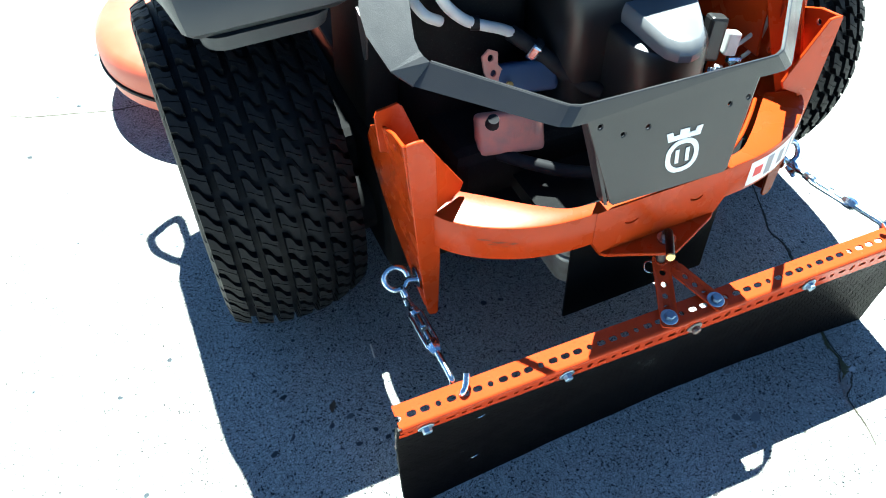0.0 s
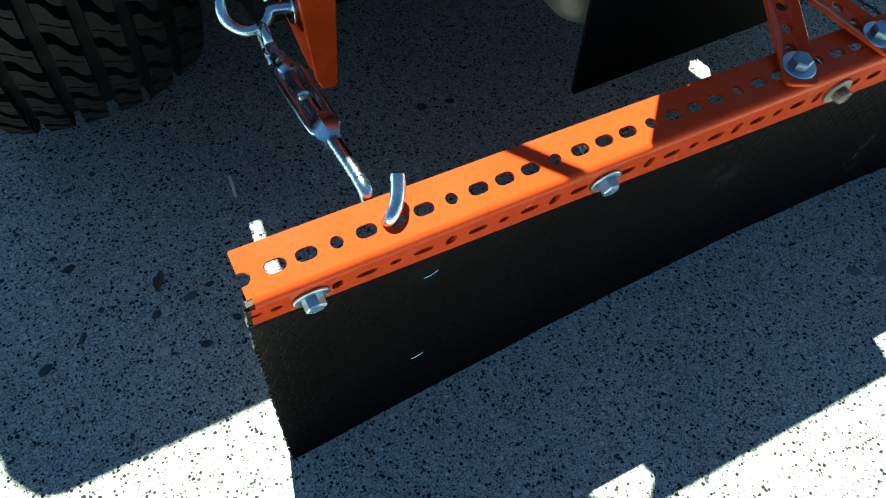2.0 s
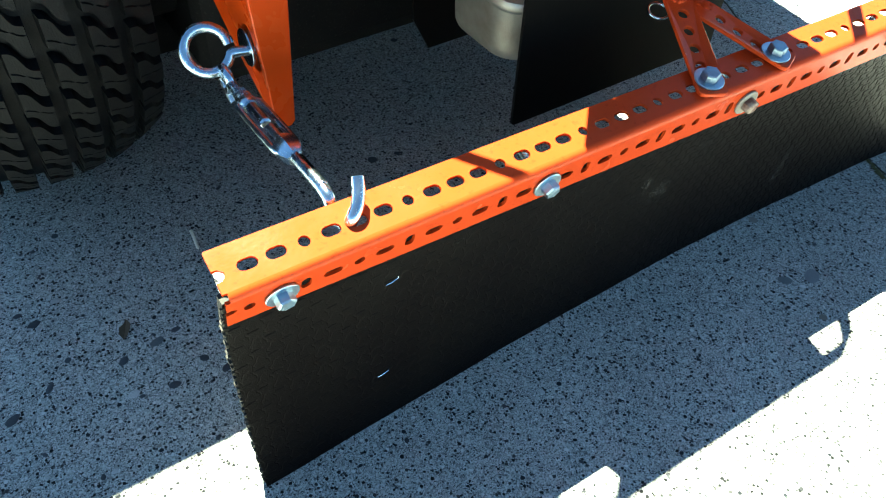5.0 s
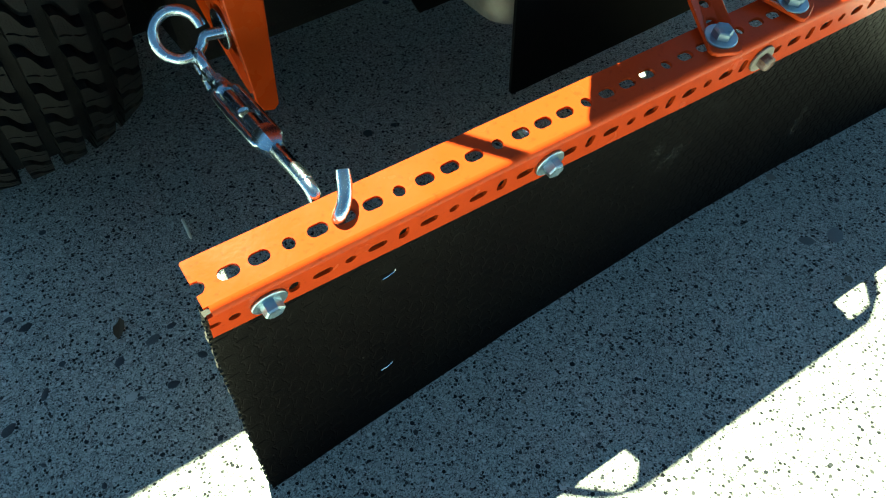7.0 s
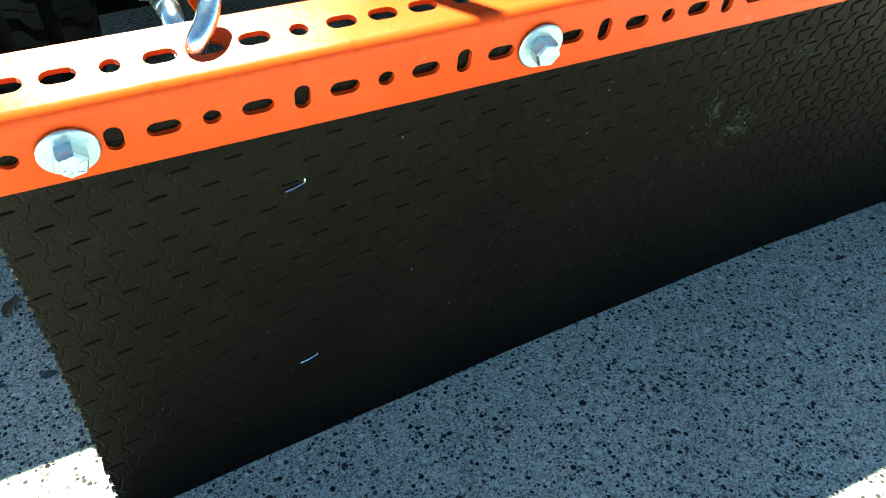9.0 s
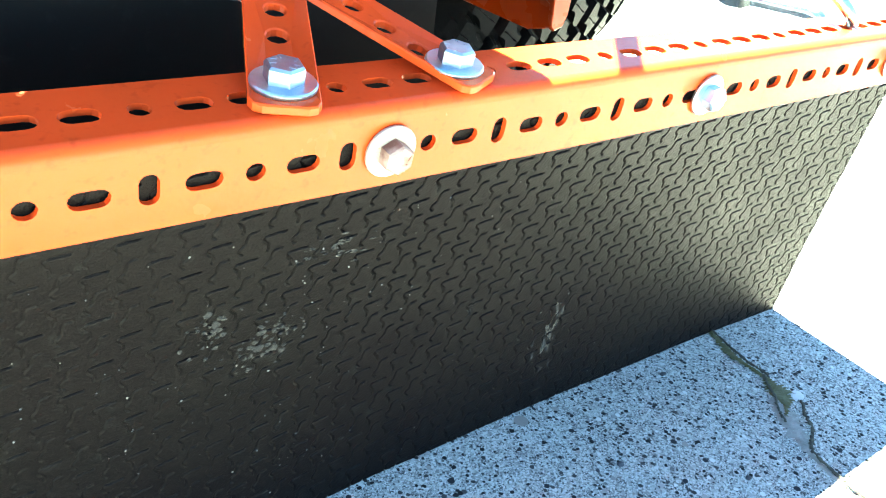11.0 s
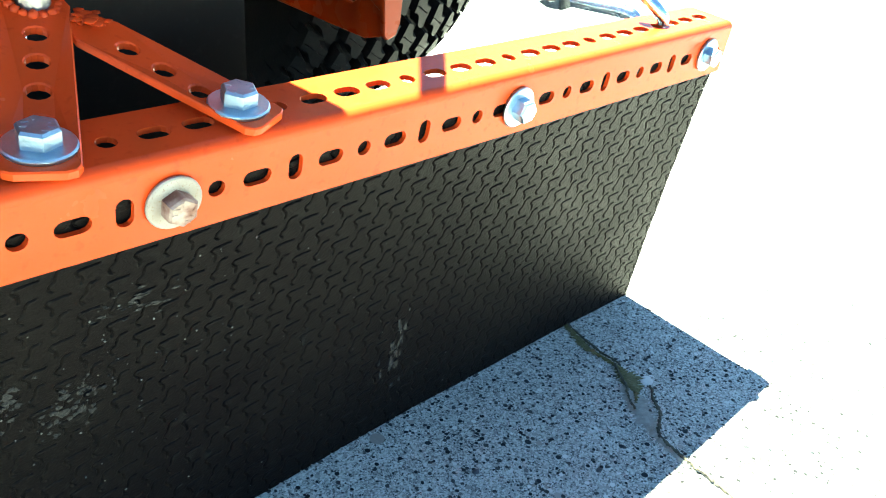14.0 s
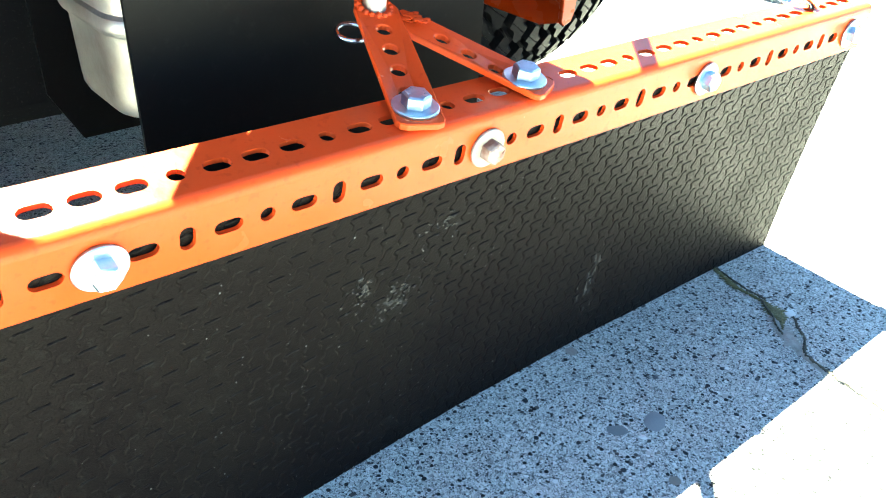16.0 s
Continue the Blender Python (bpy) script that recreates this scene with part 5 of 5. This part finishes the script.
part("throttle_bracket", plate([(0, 0), (0.016, -0.004), (0.020, 0.008), (0.014, 0.016), (0.016, 0.030), (0.006, 0.036), (-0.004, 0.030), (-0.004, 0.012)], [slot(0.007, 0.008, 0.008, 0.008), slot(0.006, 0.026, 0.008, 0.008)], 0.004, frame_at((0.242, 0.330, 0.495), (1, 0.1, 0), (0, 0.3, 1)) @ Matrix.Diagonal((1.25, 1.25, 1, 1))), M_RED_CAST, mower, "rusty perforated bracket")
part("bracket_bolt", moved(lathe([(0.0001, 0), (0.0055, 0), (0.0055, 0.004), (0.0001, 0.0045)], 12), frame_at((0.266, 0.312, 0.494), (1, 0, 0), (0, 0.3, 1))), M_BRASS, mower, smooth=40)

# Hoses and cables.
for name, pts, r, mat, label in (
    ("fuel_hose", [(0.165, 0.36, 0.68), (0.189, 0.36, 0.618), (0.217, 0.36, 0.584), (0.243, 0.36, 0.568), (0.275, 0.36, 0.553), (0.299, 0.36, 0.538)], 0.0078, M_HOSE, "pale grey fuel hose"),
    ("vent_hose", [(0.146, 0.41, 0.640), (0.151, 0.385, 0.624), (0.163, 0.36, 0.604), (0.187, 0.365, 0.585)], 0.0074, M_HOSE, "pale grey vent hose"),
    ("wiring_loom", [(0.292, 0.365, 0.541), (0.321, 0.34, 0.519), (0.340, 0.322, 0.503), (0.366, 0.300, 0.480), (0.398, 0.28, 0.462)], 0.012, M_BLACK_HOSE, "black taped wiring loom"),
    ("lower_hose", [(0.235, 0.28, 0.405), (0.27, 0.25, 0.398), (0.31, 0.22, 0.392), (0.345, 0.20, 0.39)], 0.010, M_BLACK_HOSE, "black hose"),
    ("throttle_cable", [(0.70, 0.34, 0.60), (0.712, 0.32, 0.512), (0.712, 0.32, 0.463), (0.69, 0.32, 0.443), (0.655, 0.32, 0.430)], 0.0035, M_HOSE, "grey control cable"),
    ("choke_cable", [(0.715, 0.34, 0.60), (0.726, 0.32, 0.500), (0.724, 0.32, 0.445), (0.705, 0.32, 0.415), (0.672, 0.32, 0.404)], 0.0035, M_HOSE, "grey control cable"),
):
    part(name, rod(curve_points(pts, 8), r, 10), mat, mower, label, smooth=60)
part("hose_clip", moved(rod([(0, -0.006, 0), (0, 0.006, 0)], 0.0098, 12), pose(0.236, 0.36, 0.572, 0, 20, 70)), M_BLACK_HOSE, mower, "black hose clip", smooth=40)
part("loom_band", soften(moved(box((-0.008, -0.0135, -0.0135), (0.008, 0.0135, 0.0135)), pose(0.321, 0.340, 0.519, 0, 30, -40)), 0.004), M_ZINC, mower, "bright metal loom clip")
part("control_box", soften(moved(box((-0.014, -0.014, -0.034), (0.014, 0.014, 0.034)), pose(0.604, 0.302, 0.482, -12, 8, -20)), 0.005), M_PLASTIC, mower, "black control bracket")
part("solenoid", soften(moved(box((-0.010, -0.010, -0.018), (0.010, 0.010, 0.018)), pose(0.634, 0.292, 0.470, -12, 10, -20)), 0.003), M_HOSE, mower, "pale solenoid")
for p, q in (((0.640, 0.296, 0.437), (0.660, 0.290, 0.435)), ((0.618, 0.296, 0.428), (0.626, 0.286, 0.428)), ((0.600, 0.29, 0.432), (0.608, 0.282, 0.432))):
    part("cable_clamp", rod([p, q], 0.006, 8), M_ZINC, mower, "bright cable clamp", smooth=40)


# Right and left frame channels that rise beside the engine.
for flip in (True,):
    f = mirrored if flip else (lambda p: p)
    bm = bmesh.new()
    secs = []
    for y, z, w in ((0.232, 0.40, 0.05), (0.262, 0.45, 0.05), (0.300, 0.52, 0.05), (0.36, 0.56, 0.05), (0.46, 0.58, 0.05)):
        prof = [(0.085, -0.03), (0.085, 0.0), (0.090, 0.003), (0.130, 0.003), (0.130, -0.002), (0.091, -0.002), (0.091, -0.03)]
        secs.append([f((x, y + 0.0, z + dz)) for x, dz in prof])
    part("frame_channel", loft(secs, bm=bm), M_ORANGE, mower, "orange folded frame channel")
m = Matrix(((0, -0.20, 1, 0.822), (1, 0, 0, 0), (0, 1, 0, 0), (0, 0, 0, 1)))
part("side_frame", plate([(0.235, 0.40), (0.255, 0.535), (0.262, 0.545), (0.45, 0.60), (0.60, 0.62), (0.60, 0.40)], [], 0.005, m, 0.001), M_ORANGE, mower, "orange steel side frame")
m = Matrix(((0, -0.12, 1, 0.755), (1, 0, 0, 0), (0, 1, 0, 0), (0, 0, 0, 1)))
part("side_frame", plate([(0.30, 0.42), (0.30, 0.54), (0.45, 0.60), (0.60, 0.62), (0.60, 0.42)], [], 0.005, m, 0.001), M_ORANGE, mower, "orange steel side frame")


# Fuel tank with its lower lip, over the left tyre.
def tank():
    secs = []
    for z, yr, xl, xr in ((0.614, 0.428, -0.135, 0.057), (0.616, 0.410, -0.148, 0.078), (0.628, 0.398, -0.156, 0.090), (0.655, 0.400, -0.160, 0.092), (0.70, 0.425, -0.163, 0.092), (0.76, 0.465, -0.164, 0.089), (0.82, 0.505, -0.163, 0.087), (0.87, 0.545, -0.154, 0.080)):
        c = 0.016
        ring = [(xr, yr + c), (xr - c * 0.3, yr + c * 0.3), (xr - c, yr), (xl + 0.034, yr), (xl + 0.026, yr + c * 0.2), (xl + 0.021, yr + c * 0.7), (xl + 0.012, yr + 0.085), (xl + 0.003, yr + 0.125), (xl, yr + 0.17), (xl, 1.03), (xl + 0.02, 1.05), (xr - 0.02, 1.05), (xr, 1.03)]
        secs.append([(x, y, z) for x, y in ring])
    t = part("fuel_tank", loft(secs), M_TANK, mower, "dark grey moulded plastic fuel tank", smooth=35)
    lip = loft([[(-0.03 + x, 0.62 + y, z) for x, y in rounded(w, d, 0.03, 5)] for z, w, d in ((0.590, 0.15, 0.40), (0.593, 0.165, 0.425), (0.615, 0.175, 0.435))])
    part("tank_lip", lip, M_TANK, t, "moulded lip under the tank", smooth=35)


tank()
part("lever_loop", rod(curve_points([(-0.194, 1.163, 0.80), (-0.188, 1.118, 0.80), (-0.152, 1.072, 0.80), (-0.128, 1.066, 0.80), (-0.128, 1.182, 0.80), (-0.146, 1.192, 0.80), (-0.194, 1.163, 0.80)], 6), 0.010, 8), M_BLACK_STEEL, mower, "bent black steel lever loop", smooth=50)
part("lever_arm", rod([(-0.128, 1.12, 0.80), (-0.08, 1.10, 0.78)], 0.010, 8), M_BLACK_STEEL, mower, smooth=50)
soft_block((0.745, 0.47, 0.66), (0.985, 1.05, 0.87), 0.045, 0.95, M_TANK, "side_fender", "dark grey moulded plastic fender")


# Mower deck reaching out past the tyre.
def deck():
    secs = [(0.290, 0.075), (0.296, 0.078), (0.300, 0.110), (0.302, 0.150), (0.296, 0.170), (0.280, 0.184), (0.20, 0.190), (0.02, 0.196)]
    for x in (0.010, 0.812):
        bm = lathe([(r - 0.008, z) for r, z in secs], 56, Matrix.Translation((x, 1.27, 0)))
        d = part("cutting_deck", bm, M_DECK, mower, "pale orange stamped steel cutting deck", smooth=40)
        rim = lathe([(0.292, 0.108), (0.2975, 0.110), (0.2975, 0.116), (0.292, 0.118)], 56, Matrix.Translation((x, 1.27, 0)), closed=True)
        part("deck_rim", rim, M_BLACK_STEEL, d, smooth=40)
    part("deck_middle", box((0.0, 0.985, 0.045), (0.82, 1.55, 0.192), 0.01), M_ORANGE, mower, "orange deck middle")


deck()
part("seat_pod", soften(box((0.14, 0.735, 0.58), (0.76, 1.40, 0.92)), 0.03, 3), M_PLASTIC, mower, "black seat pod", smooth=40)


# ---- ground litter ----
def leaf(x, y, s, a, label):
    bm = bmesh.new()
    outline = [(-1, 0), (-0.5, 0.35), (0.1, 0.45), (0.5, 0.2), (1, 0.05), (0.6, -0.3), (0, -0.4), (-0.6, -0.25)]
    vs = [bm.verts.new((s * px, s * py, 0.0015 + 0.0025 * abs(py))) for px, py in outline]
    mid = bm.verts.new((0, 0, 0.001))
    for k in range(len(vs)):
        bm.faces.new((vs[k - 1], vs[k], mid))
    bm.transform(pose(x, y, 0, 0, 0, a))
    return tagged(part("dry_leaf", bm, M_LEAF), label, "leaf")


leaf(-0.081, 0.230, 0.0125, 66, "small curled brown leaf on the concrete")


# Stands in for a sliver of sunlight: a thin rod in a bright colour.
def straw():
    pts = [(0.0185, 0.326, 0.0015), (0.0178, 0.318, 0.003), (0.0172, 0.309, 0.002), (0.0165, 0.302, 0.0018), (0.0158, 0.295, 0.0012)]
    bm = rod(curve_points(pts, 3), [0.0006] + [0.0018] * 11 + [0.0006], 6)
    return tagged(part("straw", bm, M_SUN_SLIVER, smooth=60), "pale rod standing in for a sliver of sunlight on the concrete", "straw")


straw()


def pebbles():
    """Aggregate stones, worn flush with the slab: a few shapes shared by all."""
    rng = random.Random(12)
    shapes = {}
    for mat in (M_STONE, M_STONE_DARK, M_STONE_PALE):
        shapes[mat.name] = []
        for k in range(5):
            made = bmesh.new()
            bmesh.ops.create_icosphere(made, subdivisions=2, radius=1)
            for v in made.verts:
                v.co *= 1 + 0.26 * noise.noise(v.co * 1.3 + Vector((k * 9.1, 3.7, len(mat.name))))
            me = bpy.data.meshes.new("embedded_stone")
            made.to_mesh(me)
            made.free()
            me.materials.append(mat)
            me.shade_smooth()
            shapes[mat.name].append(me)
    D, P, G = M_STONE_DARK.name, M_STONE_PALE.name, M_STONE.name
    spots = [(0.551, -0.063, 0.0130, 0.0080, 20, G), (0.521, -0.052, 0.0085, 0.0055, -40, G), (0.758, -0.052, 0.0065, 0.0055, 10, P), (-0.193, 0.183, 0.008, 0.005, 30, D),
             (-0.153, 0.281, 0.0070, 0.0048, 10, D), (-0.164, 0.299, 0.0045, 0.0035, 0, D), (-0.093, 0.196, 0.0062, 0.0044, 40, D), (-0.062, 0.147, 0.0062, 0.0044, -10, D), (-0.015, 0.141, 0.006, 0.0045, 20, D),
             (-0.029, 0.162, 0.0055, 0.004, -50, D), (-0.158, 0.200, 0.007, 0.003, 60, D), (-0.096, 0.156, 0.006, 0.0045, 0, P), (-0.128, 0.300, 0.0055, 0.0035, 0, P), (-0.060, 0.202, 0.008, 0.005, 15, G), (-0.040, 0.207, 0.005, 0.0035, 0, D)]
    for k in range(230):
        near = rng.random() < 0.5
        x = rng.uniform(-0.24, 0.02) if near else rng.uniform(0.0, 0.80)
        y = rng.uniform(0.02, 0.42) if near else rng.uniform(-0.16, 0.40)
        a = rng.choice((rng.uniform(0.0012, 0.0020), rng.uniform(0.0014, 0.0022), rng.uniform(0.0020, 0.0036)))
        spots.append((x, y, a, a * rng.uniform(0.5, 0.9), rng.uniform(0, 180), rng.choice((D, D, D, P, G))))
    for x, y, a, b, turn, mat in spots:
        ob = new("embedded_stone", rng.choice(shapes[mat]))
        ob.parent = GROUND
        ob.matrix_world = pose(x, y, -0.0004, 0, 0, turn) @ Matrix.Diagonal((a, b, 0.0012, 1))


pebbles()
